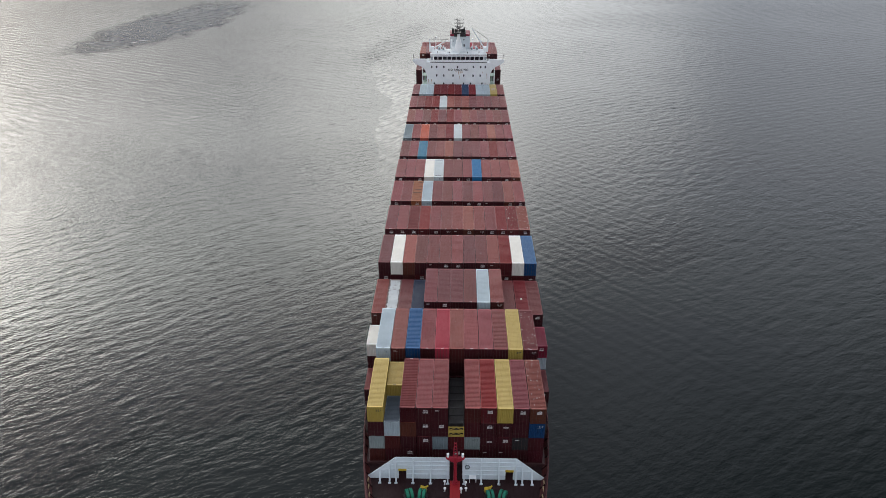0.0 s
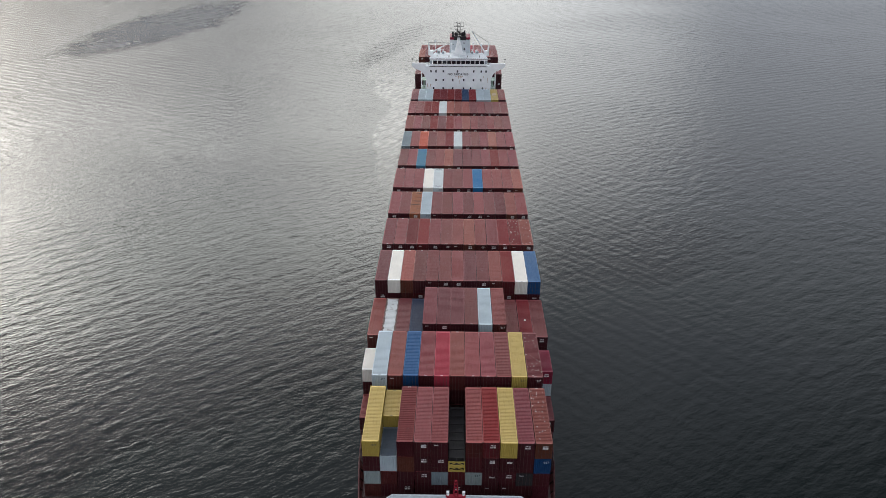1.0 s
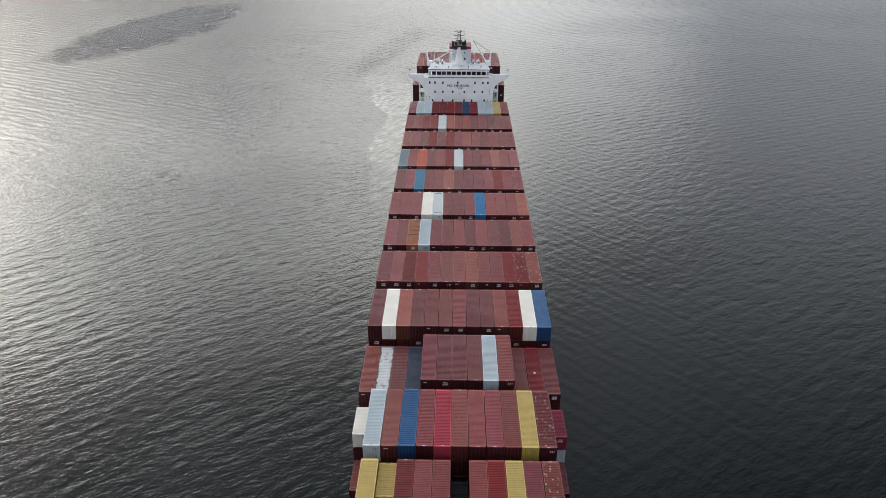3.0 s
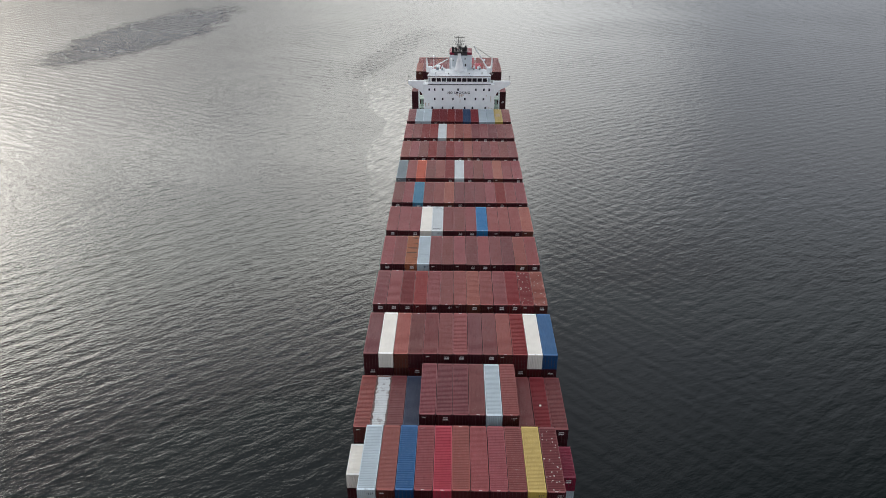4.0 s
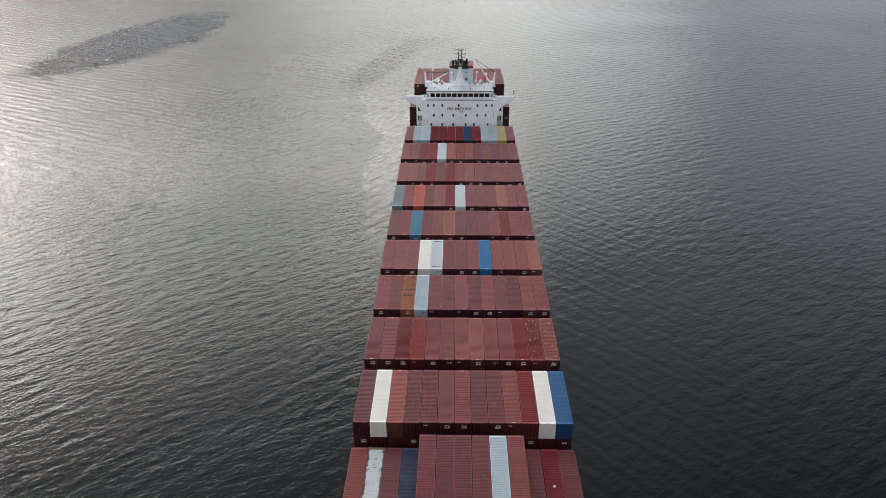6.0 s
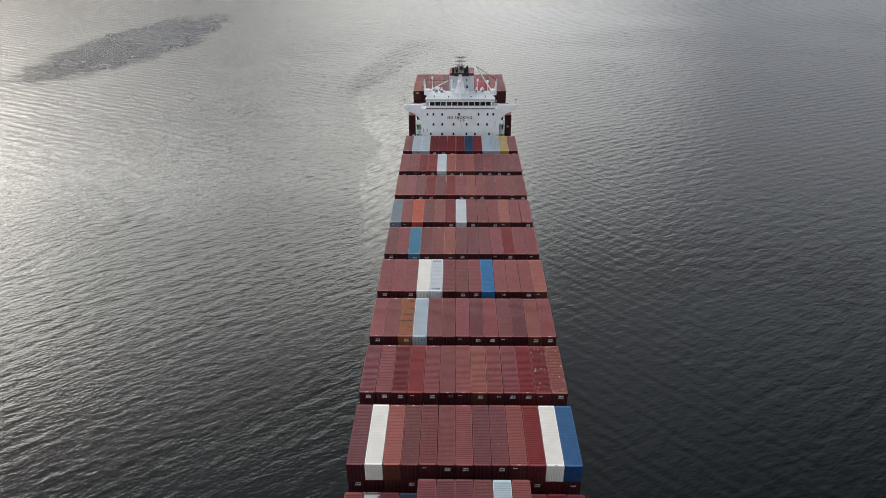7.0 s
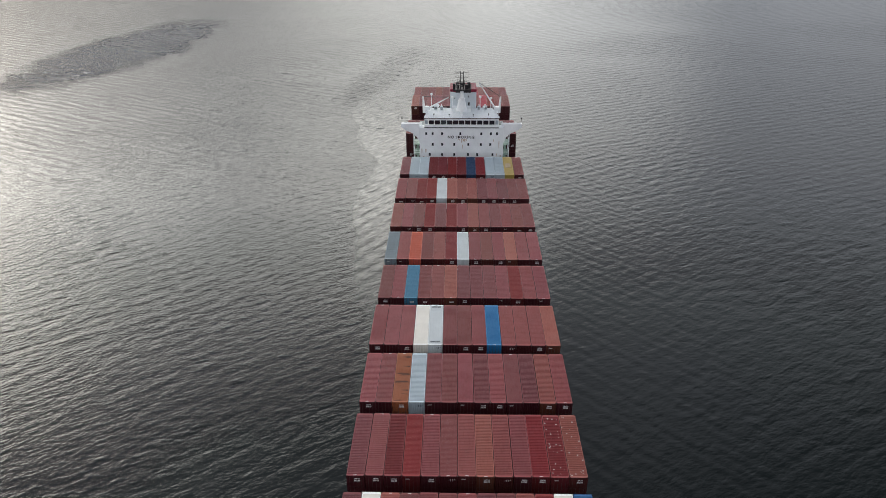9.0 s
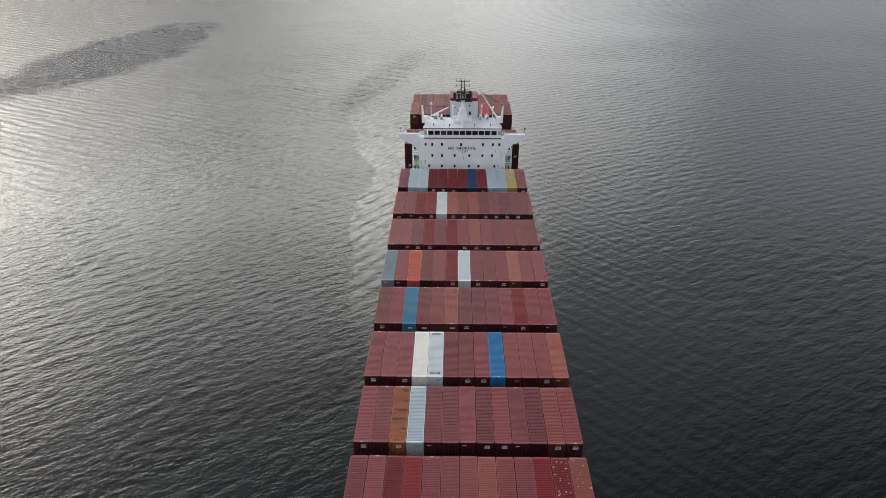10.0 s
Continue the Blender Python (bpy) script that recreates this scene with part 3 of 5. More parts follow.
def hull():
    ship = thing("ship_hull", "dark red steel hull of a container ship in the water", "ship hull", kind="structure")
    ys = list(np.arange(-79, -20, 2.0)) + list(np.arange(-20, 208, 6.0)) + [207.0]
    for name, sgn in (("hull_side", -1), ("hull_side", 1)):
        bm = bmesh.new()
        rows = []
        for y in ys:
            top, w0, w1 = rail_z(y), half_water(y), half_deck(y)
            row = []
            for k in range(9):
                f = k / 8
                row.append(bm.verts.new((sgn * (w0 + (w1 - w0) * f ** 1.8), y - 3.5 * f * max(0.0, (-40 - y) / 39), -1.5 + (top + 1.5) * f)))
            row.append(bm.verts.new((sgn * max(0.0, w1 - 0.28), row[-1].co.y, top)))
            row.append(bm.verts.new((sgn * max(0.0, w1 - 0.28), row[-2].co.y, top - 1.6)))
            rows.append(row)
        for a, b in zip(rows, rows[1:]):
            for k in range(len(a) - 1):
                bm.faces.new((a[k], b[k], b[k + 1], a[k + 1]))
        part(name, bm, HULL_RED, ship)
    bm = bmesh.new()
    prism(bm, [(-14.5, MAIN_DECK), (14.5, MAIN_DECK), (9, -1.5), (-9, -1.5)], "y", 206.6, 207.0)
    part("transom", bm, HULL_RED, ship)
    for name, y0, y1, z in (("foredeck", -82, -33, FORE_DECK), ("main_deck", -33.2, 206.8, MAIN_DECK)):
        bm = bmesh.new()
        edge = list(np.arange(y0, y1, 3.0)) + [y1]
        raked = [(y - 3.59) / 1.09 if y < -40 else y for y in edge]      # the stem leans forward
        wide = [max(0.06, half_deck(r) - 0.25) for r in raked]
        outline = list(zip(wide, edge)) + [(-w, y) for w, y in zip(wide[::-1], edge[::-1])]
        prism(bm, outline, "z", z - 0.3, z)
        part(name, bm, SHIP_RED, ship)
    bm = bmesh.new()
    box(bm, -15.6, 15.6, -33.25, -32.95, MAIN_DECK, FORE_DECK)
    part("deck_step", bm, SHIP_RED, ship)
    # pale rail along the bulwark
    for sgn in (-1, 1):
        bm = bmesh.new()
        pts = [Vector((sgn * (half_deck(y) - 0.14), y, rail_z(y) + 0.06)) for y in np.arange(-68, 190, 4.0)]
        for a, b in zip(pts, pts[1:]):
            rod(bm, a, b, 0.09, seg=6)
        part("bulwark_rail", bm, PAINT["dusky"], ship, "weathered pinkish rail")
        for y in np.arange(-66, -36, 2.0):
            bm = bmesh.new()
            w = half_deck(y) - 0.28
            prism(bm, [(sgn * w, FORE_DECK), (sgn * (w - 0.9), FORE_DECK), (sgn * w, rail_z(y) - 0.1)], "y", y - 0.04, y + 0.04)
            part("bulwark_stay", bm, SHIP_RED, ship)
    return ship


hull()


# ---- containers ----
MESHES = {}


def shared(key, build):
    if key not in MESHES:
        MESHES[key] = build()
    return MESHES[key]


def ribbed(bm, along, lo, hi, fixed, width, pitch, depth, outward):
    """A trapezoid-corrugated sheet: `along` is the axis the ribs repeat on; width spans the other one."""
    n = max(2, int(round((hi - lo) / pitch)))
    step = (hi - lo) / n
    prof = []
    for i in range(n):
        a = lo + i * step
        prof += [(a, 0), (a + 0.28 * step, 0), (a + 0.42 * step, 1), (a + 0.86 * step, 1)]
    prof.append((hi, 0))
    rows = []
    for p, q in prof:
        rows.append([bm.verts.new(fixed(p, w, q * depth * outward)) for w in width])
    for a, b in zip(rows, rows[1:]):
        bm.faces.new((a[0], b[0], b[1], a[1]))


def body_mesh(colour, L, H, fine):
    def build():
        bm = bmesh.new()
        w, l = WIDE / 2, L / 2
        for sx in (-1, 1):
            for sy in (-1, 1):
                box(bm, *sorted((sx * w, sx * (w - 0.14))), *sorted((sy * l, sy * (l - 0.16))), 0.1, H - 0.1)
                for z in (0, H - 0.118):
                    box(bm, *sorted((sx * (w + 0.004), sx * (w - 0.162))), *sorted((sy * (l + 0.004), sy * (l - 0.178))), z, z + 0.118)
            box(bm, *sorted((sx * w, sx * (w - 0.09))), -l + 0.16, l - 0.16, H - 0.11, H - 0.012)
            box(bm, *sorted((sx * w, sx * (w - 0.09))), -l + 0.16, l - 0.16, 0.02, 0.17)
            if fine:
                ribbed(bm, "y", -l + 0.16, l - 0.16, lambda p, z, q, s=sx: (s * (w - 0.055) + q * s, p, z), (0.17, H - 0.11), 0.28, 0.036, 1)
            else:
                box(bm, *sorted((sx * (w - 0.02), sx * (w - 0.06))), -l + 0.16, l - 0.16, 0.17, H - 0.11)
        for sy in (-1, 1):
            box(bm, -w + 0.14, w - 0.14, *sorted((sy * l, sy * (l - 0.1))), H - 0.13, H - 0.012)
            box(bm, -w + 0.14, w - 0.14, *sorted((sy * l, sy * (l - 0.1))), 0.02, 0.17)
        box(bm, -w + 0.09, w - 0.09, -l + 0.1, l - 0.1, 0.1, 0.16)
        box(bm, -w + 0.14, w - 0.14, l - 0.12, l - 0.05, 0.17, H - 0.13)
        if not fine:
            box(bm, -w + 0.09, w - 0.09, -l + 0.1, l - 0.1, H - 0.06, H - 0.03)
            box(bm, -w + 0.14, w - 0.14, -l + 0.05, -l + 0.1, 0.17, H - 0.13)
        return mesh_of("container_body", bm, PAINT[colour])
    return shared(("body", colour, L, H, fine), build)


EDGES = {}


def edge_paint(colour):
    """Rails rubbed and painted paler than the panel, for the light they catch."""
    if colour not in EDGES:
        src = ROOF.get(colour, PAINT[colour])
        base = ROOF_RGB.get(src.name, (0.2, 0.07, 0.07))
        if colour == "patchy":
            base = (0.11, 0.045, 0.035)
        EDGES[colour] = paint("edge_" + colour, tuple(min(0.8, c * 1.32 + 0.028) for c in base), rust=0.4, streak=0.25)
    return EDGES[colour]


def roof_mesh(colour, L, H, style=0):
    pitch, deep = ((0.305, 0.056), (0.305, 0.040), (0.40, 0.050), (0.24, 0.028), (0.305, 0.007))[style]

    def build():
        bm = bmesh.new()
        w, l = WIDE / 2 - 0.085, L / 2 - 0.095
        ribbed(bm, "y", -l + 0.25, l - 0.25, lambda p, x, q: (x, p, -0.01 - deep + q), (-w, w), pitch, deep, 1)
        k = len(bm.faces)
        for x0, x1 in ((-w - 0.07, -w), (w, w + 0.07)):
            box(bm, x0, x1, -l - 0.07, l + 0.07, -0.05, -0.006)
        for y0, y1 in ((-l - 0.06, -l + 0.25), (l - 0.25, l + 0.06)):
            box(bm, -w, w, y0, y1, -0.05, -0.008)
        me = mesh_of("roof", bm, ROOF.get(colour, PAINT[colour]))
        me.materials.append(edge_paint(colour))
        for p in list(me.polygons)[k:]:
            p.material_index = 1
        return me
    return shared(("roof", colour, L, style), build)


def wall_mesh(colour, H):
    """The closed end, with upright corrugations."""
    def build():
        bm = bmesh.new()
        w = WIDE / 2 - 0.14
        ribbed(bm, "x", -w, w, lambda p, z, q: (p, 0.05 - q, z), (0.17, H - 0.13), 0.27, 0.085, 1)
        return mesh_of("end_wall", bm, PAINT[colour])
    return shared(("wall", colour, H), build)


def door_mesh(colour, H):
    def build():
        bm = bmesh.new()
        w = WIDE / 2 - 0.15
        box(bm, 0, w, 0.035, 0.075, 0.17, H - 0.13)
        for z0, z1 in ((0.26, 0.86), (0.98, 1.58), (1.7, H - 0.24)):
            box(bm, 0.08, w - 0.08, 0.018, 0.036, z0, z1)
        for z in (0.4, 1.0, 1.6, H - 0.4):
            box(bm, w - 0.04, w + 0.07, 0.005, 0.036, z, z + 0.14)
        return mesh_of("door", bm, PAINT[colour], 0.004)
    return shared(("door", colour, H), build)


def rods_mesh(H):
    def build():
        bm = bmesh.new()
        rod(bm, (0, 0, 0.08), (0, 0, H - 0.05), 0.022, seg=6)
        for z in (0.1, 0.75, 1.6, H - 0.14):
            box(bm, -0.05, 0.05, -0.028, 0.03, z, z + 0.07)
        box(bm, -0.02, 0.34, -0.04, -0.02, 0.95, 0.99)
        return mesh_of("lock_rod", bm, GALV)
    return shared(("rod", H), build)


def mark_mesh(kind, dark):
    """Unreadable markings as bars."""
    def build():
        bm = bmesh.new()
        if kind == 0:
            comb = [(-0.4, 0.0)]
            for i in range(5):
                comb += [(-0.4 + 0.16 * i, 0.28), (-0.28 + 0.16 * i, 0.28), (-0.28 + 0.16 * i, 0.04)] + ([(-0.24 + 0.16 * i, 0.04)] if i < 4 else [])
            prism(bm, comb + [(0.36, 0.0)], "y", 0, 0.005)
        elif kind == 3:
            zig = [(-0.36 + 0.09 * i, 0.62 if i % 2 else 0.5) for i in range(9)]
            prism(bm, zig + [(x, z - 0.15) for x, z in zig[::-1]], "y", 0, 0.005)
        elif kind == 5:
            up = [p for k in range(9) for p in ((-0.81 + 0.18 * k, 0.02), (-0.81 + 0.18 * k, 0.2), (-0.69 + 0.18 * k, 0.2), (-0.69 + 0.18 * k, 0.02))]
            prism(bm, up + [(x, -y - (0.0 if i % 5 else 0.05)) for i, (x, y) in enumerate(up[::-1])], "z", 0, 0.006)
        elif kind == 4:
            box(bm, -0.22, 0.22, -0.04, 0.04, 0, 0.006)
        elif kind == 1:
            box(bm, -0.3, 0.34, 0, 0.005, 0.0, 0.12)
        else:
            prism(bm, [(-0.42, -0.12), (0.3, -0.12), (0.3, 0.0), (-0.3, 0.0), (-0.3, 0.1), (0.42, 0.1), (0.42, 0.26), (-0.42, 0.26)], "y", 0, 0.005)
        return mesh_of("marking", bm, MARK_DARK if dark else MARK_WHITE)
    return shared(("mark", kind, dark), build)


rng = random.Random(11)
FILL = []
LIGHT = {"white", "ice", "pale_blue", "patchy", "soiled", "yellow"}


def container(x, yfront, ztop, colour, H=2.896, L=LONG, fine=True, walled=None, where="stacked on deck", roof=None, marks=0.55):
    if not fine:
        FILL.append((x, yfront + L / 2, ztop - H, colour, L, H))
        return None
    words = COLOUR_WORDS[colour]
    size = "forty-foot" if L > 10 else "twenty-foot"
    ob = thing("shipping_container", f"{words} {size} corrugated steel shipping container {where}", "container", "containers on the ship",
               at=(x + rng.uniform(-0.018, 0.018), yfront + L / 2 + rng.uniform(-0.05, 0.05), ztop - H), me=body_mesh(colour, L, H, fine))
    piece("roof", roof_mesh(roof or colour, L, H, 4 if colour == "white" or (colour == "blue" and yfront > -5) else rng.choice((0, 0, 1, 1, 2, 3))), ob, (0, 0, H))
    for e in (-1, 1):
        if rng.random() < 0.22:
            piece("roof_mark", mark_mesh(4, colour in LIGHT), ob, (rng.uniform(-0.1, 0.1), e * (L / 2 - 0.15), H - 0.008), "small pale end mark")
    if walled is None:
        walled = colour in LIGHT or rng.random() < 0.12
    if walled:
        piece("end_wall", wall_mesh(colour, H), ob, (0, -L / 2, 0))
        if rng.random() < 0.3 and colour != "white":
            piece("marking", mark_mesh(2, colour in LIGHT), ob, (0.5, -L / 2 - 0.006, H - 0.75))
    else:
        for sgn in (-1, 1):
            d = piece("door", door_mesh(colour, H), ob, (0, -L / 2, 0))
            d.scale.x = sgn
            for rx in (0.26, 0.78):
                piece("lock_rod", rods_mesh(H), d, (rx, -0.012, 0))
        pick = rng.random()
        if pick < marks:
            piece("marking", mark_mesh(0, colour in LIGHT), ob, (0.22, -L / 2 + 0.008, H - 1.05), "white marking bar")
            if rng.random() < 0.75:
                piece("emblem", mark_mesh(3, colour in LIGHT), ob, (0.22, -L / 2 + 0.008, H - 1.05), "white zigzag emblem")
        elif pick < marks + 0.14:
            piece("marking", mark_mesh(1, colour in LIGHT), ob, (-0.5, -L / 2 + 0.008, H - 0.6), "white marking bar")
    return ob


KEY = dict(m="maroon", p="dusky", b="brown", o="orange", u="rusty", r="red", d="dark_red", v="vermilion", k="pink", w="white", l="pale_blue", i="ice",
           x="patchy", g="grey", B="blue", C="bright_blue", t="teal", n="navy", h="deep_blue", y="yellow", q="soiled", c="crimson", s="spotted", z="black")
# top tier of each bay, column by column; '.' where the stack is lower
TOPS = [
    ".y.dpp.brymo.",
    ".lbBpkbpppyp.",
    "....mmmmlb...",
    "mwompmpmmbrwB",
    "ppdrppbobprrb",
    "ppulpmpmpmmop",
    "pppwimppCpppo",
    "mptpbomppprpp",
    "gpvpbripbpopp",
    "bpmrmrpopmpbp",
    "pprriobompmpp",
    "pllddrdhrllyp",
]
LOWER = "mdmmbmdrmmdm"


def bays():
    for i, (y, top) in enumerate(zip(BAY_Y, BAY_TOP)):
        heights = [2.896, 2.896, 2.591, 2.591]
        for c in range(13):
            z = top
            for tier, h in enumerate(heights):
                if tier == 0 and TOPS[i][c] != ".":
                    bird = {(0, 11): "spotted", (1, 11): "spotted_maroon", (4, 12): "spotted", (4, 11): "spotted_red"}.get((i, c))
                    box_here = container(col_x(c), y, z, KEY[TOPS[i][c]], h, roof=bird, marks=(0.3, 0.0)[i] if i < 2 else 0.55)
                    if (i, c) == (6, 4):
                        for at in (-LONG / 2 + 0.9, LONG / 2 - 0.7):
                            piece("roof_mark", mark_mesh(5, True), box_here, (0, at, h - 0.006), "dark rows of worn lettering bars")
                elif tier > 0 and i > 2:
                    colour = KEY[LOWER[(i * 5 + c * 3 + tier * 7) % 12]]
                    shown = tier == 1 and (i == 3)
                    container(col_x(c), y, z, colour, h, fine=shown)
                z -= h


bays()


def fore_bays():
    # third bay: a full second tier, bare at its sides
    y, z = BAY_Y[2], BAY_TOP[2] - 2.6
    for c, k in enumerate("bxmnmmmmmmmrm"):
        container(col_x(c), y, z, KEY[k], 2.896)
        container(col_x(c), y, z - 2.896, KEY[LOWER[c % 12]], 2.591, fine=c in (0, 12))
        container(col_x(c), y, z - 5.487, KEY[LOWER[(c + 5) % 12]], 2.591, fine=False)
    # second bay: short boxes at its sides
    y, z = BAY_Y[1], BAY_TOP[1] - 2.896
    for c in range(1, 12):
        container(col_x(c), y, z, KEY[LOWER[(c + 3) % 12]], 2.896, marks=0.0)
        container(col_x(c), y, z - 2.896, KEY[LOWER[(c + 8) % 12]], 2.591)
        container(col_x(c), y, z - 5.487, KEY[LOWER[(c + 1) % 12]], 2.591, fine=False)
    for c, k in ((0, "w"), (12, "c")):
        container(col_x(c), y + 6.13, 20.3, KEY[k], 2.591, L=6.058)
        container(col_x(c), y + 6.13, 17.7, "maroon" if c == 0 else "pale_blue", 2.591, L=6.058)
        container(col_x(c), y + 6.13, 15.1, "maroon", 2.591, L=6.058, fine=False)
        container(col_x(c), y, 15.1, "maroon", 2.591, L=6.058)
    # first bay: mixed stacks behind the breakwater
    y, top = BAY_Y[0], BAY_TOP[0]
    t2, t3, t4 = top - 2.896, top - 5.792, top - 8.383
    for c, k in zip(range(1, 12), "m.om..dmmmB"):
        if k != ".":
            container(col_x(c), y, t2, KEY[k], 2.896, walled=(k in "oB"), marks=0.6)
    container(col_x(5), y, t2, "maroon", 2.896)
    for c, k in zip(range(1, 12), "qbmmgrqmdzd"):
        container(col_x(c), y, t3, KEY[k], 2.591, marks=0.35)
    for c, k in zip(range(1, 12), "bdmmmmmmmmd"):
        container(col_x(c), y, t4, KEY[k], 2.591, marks=0.1)
    container(col_x(2), y + 6.13, top - 0.75, "yellow", 2.591, L=6.058)
    container(col_x(2), y + 6.13, t2 - 0.45, "maroon", 2.896, L=6.058, fine=False)
    # pale box; the shadow on its roof is put into the darker roof colour
    container(col_x(2), y, t2, "pale_blue", 2.896, L=6.058, roof="shaded_blue_grey")


fore_bays()


def aft_bays():
    for y, cols, top in ((145.7, (0, 1, 11, 12), 25.0), (173.6, range(13), 24.4), (187.6, range(13), 23.1)):
        for c in cols:
            z = top
            for tier in range(4):
                k = ("mm.........mm" if y < 150 else "omppmppppkrpp" if y < 180 else "pmpbppmpkppbp")[c] if tier == 0 else LOWER[(c + tier) % 12]
                container(col_x(c), y, z, KEY[k], 2.896, fine=tier == 0 or (c in (0, 1, 11, 12) and tier < 3))
                z -= 2.896


aft_bays()


def buried_stacks():
    """The boxes buried below and between the visible ones, joined."""
    names = sorted({f[3] for f in FILL})
    verts, faces, mats = [], [], []
    for x, y, z, colour, L, H in FILL:
        me = body_mesh(colour, L, H, False)
        base = len(verts)
        verts += [(v.co.x + x, v.co.y + y, v.co.z + z) for v in me.vertices]
        faces += [[base + i for i in p.vertices] for p in me.polygons]
        mats += [names.index(colour)] * len(me.polygons)
    me = bpy.data.meshes.new("container_stacks")
    me.from_pydata(verts, [], faces)
    for n in names:
        me.materials.append(PAINT[n])
    me.polygons.foreach_set("material_index", mats)
    thing("container_stacks", "lower tiers of dark red shipping containers on deck", "containers", kind="stuff", me=me)


buried_stacks()


def flat_racks():
    """Folded yellow flat racks stowed in the open slot of the first bay, a dark frame lashed above them."""
    y, z = BAY_Y[0], BAY_TOP[0] - 5.792
    for k in range(2):
        rack = thing("flat_rack", "folded yellow steel flat rack with diagonal bracing", "flat rack", "folded flat racks", at=(0, y, z + 0.02 + 1.0 * k))
        bm = bmesh.new()
        box(bm, -1.219, 1.219, 0.0, 0.24, 0.0, 0.26)
        part("base", bm, PAINT["yellow"], rack, bevel=0.02)
        bm = bmesh.new()
        box(bm, -1.219, 1.219, 0.24, LONG, 0.0, 0.26)
        part("deck", bm, DARK_STEEL, rack, "dark deck")
        for sx in (-1, 1):
            bm = bmesh.new()
            box(bm, *sorted((sx * 1.219, sx * 1.04)), 0.0, 0.22, 0.26, 0.96)
            part("corner_post", bm, PAINT["yellow"], rack)
        bm = bmesh.new()
        box(bm, -1.04, 1.04, 0.02, 0.16, 0.82, 0.96)
        part("head_beam", bm, PAINT["yellow"], rack)
        for a, b in (((-1.0, 0.1, 0.3), (0, 0.1, 0.84)), ((1.0, 0.1, 0.3), (0, 0.1, 0.84))):
            bm = bmesh.new()
            rod(bm, a, b, 0.06, seg=6)
            part("brace", bm, PAINT["yellow"], rack)
        bm = bmesh.new()
        box(bm, -1.0, 1.0, 0.9, LONG - 0.3, 0.26, 0.92)
        part("folded_end", bm, DARK_STEEL, rack)
    fr = thing("open_top_frame", "black steel lashing frame with rungs in a narrow slot", "lashing frame", at=(0, y, z + 2.0))
    for sx in (-1, 0, 1):
        bm = bmesh.new()
        box(bm, sx * 1.08 - 0.06, sx * 1.08 + 0.06, 0.2, LONG - 0.1, 0.0, 0.16)
        part("runner", bm, DARK_STEEL, fr)
    for j in range(7):
        bm = bmesh.new()
        box(bm, -1.1, 1.1, 0.6 + j * 1.75, 0.72 + j * 1.75, 0.16, 0.3)
        part("rung", bm, DARK_STEEL, fr)


flat_racks()


def hatches():
    for i, y in enumerate(BAY_Y):
        base = BAY_TOP[i] - 10.974
        w = 14.2 if i == 0 else 16.0
        if i == 2:
            base = BAY_TOP[2] - 2.6 - 8.078
        if i == 1:
            base = 12.5
        ob = thing("hatch_cover", "dark red steel hatch cover beneath stacked containers", "hatch cover", "hatch covers")
        bm = bmesh.new()
        box(bm, -w, w, y - 0.3, y + LONG + 0.3, base - 0.9, base - 0.01)
        part("panel", bm, HATCH, ob, bevel=0.03)
        bm = bmesh.new()
        floor = (FORE_DECK if i == 0 else MAIN_DECK) - 0.02
        box(bm, -w + 0.6, w - 0.6, y + 0.1, y + LONG - 0.1, floor, base - 0.92)
        part("coaming", bm, HATCH, ob)


hatches()


def lashing_bridges():
    gaps = [(a + LONG, b) for a, b in zip(BAY_Y[2:], BAY_Y[3:])]
    for y0, y1 in gaps:
        ym = (y0 + y1) / 2
        ob = thing("lashing_bridge", "dark steel lashing bridge between container bays", "lashing bridge", "lashing bridges")
        for z in (15.2, 18.2):
            bm = bmesh.new()
            box(bm, -16.0, 16.0, ym - 0.5, ym + 0.5, z, z + 0.12)
            part("walkway", bm, DARK_STEEL, ob)
        for k in range(0, 14):
            bm = bmesh.new()
            x = (k - 6.5) * PITCH
            box(bm, x - 0.1, x + 0.1, ym - 0.12, ym + 0.12, MAIN_DECK, 18.2)
            part("post", bm, DARK_STEEL, ob)


lashing_bridges()


# ---- superstructure ----
FACE = 135.0


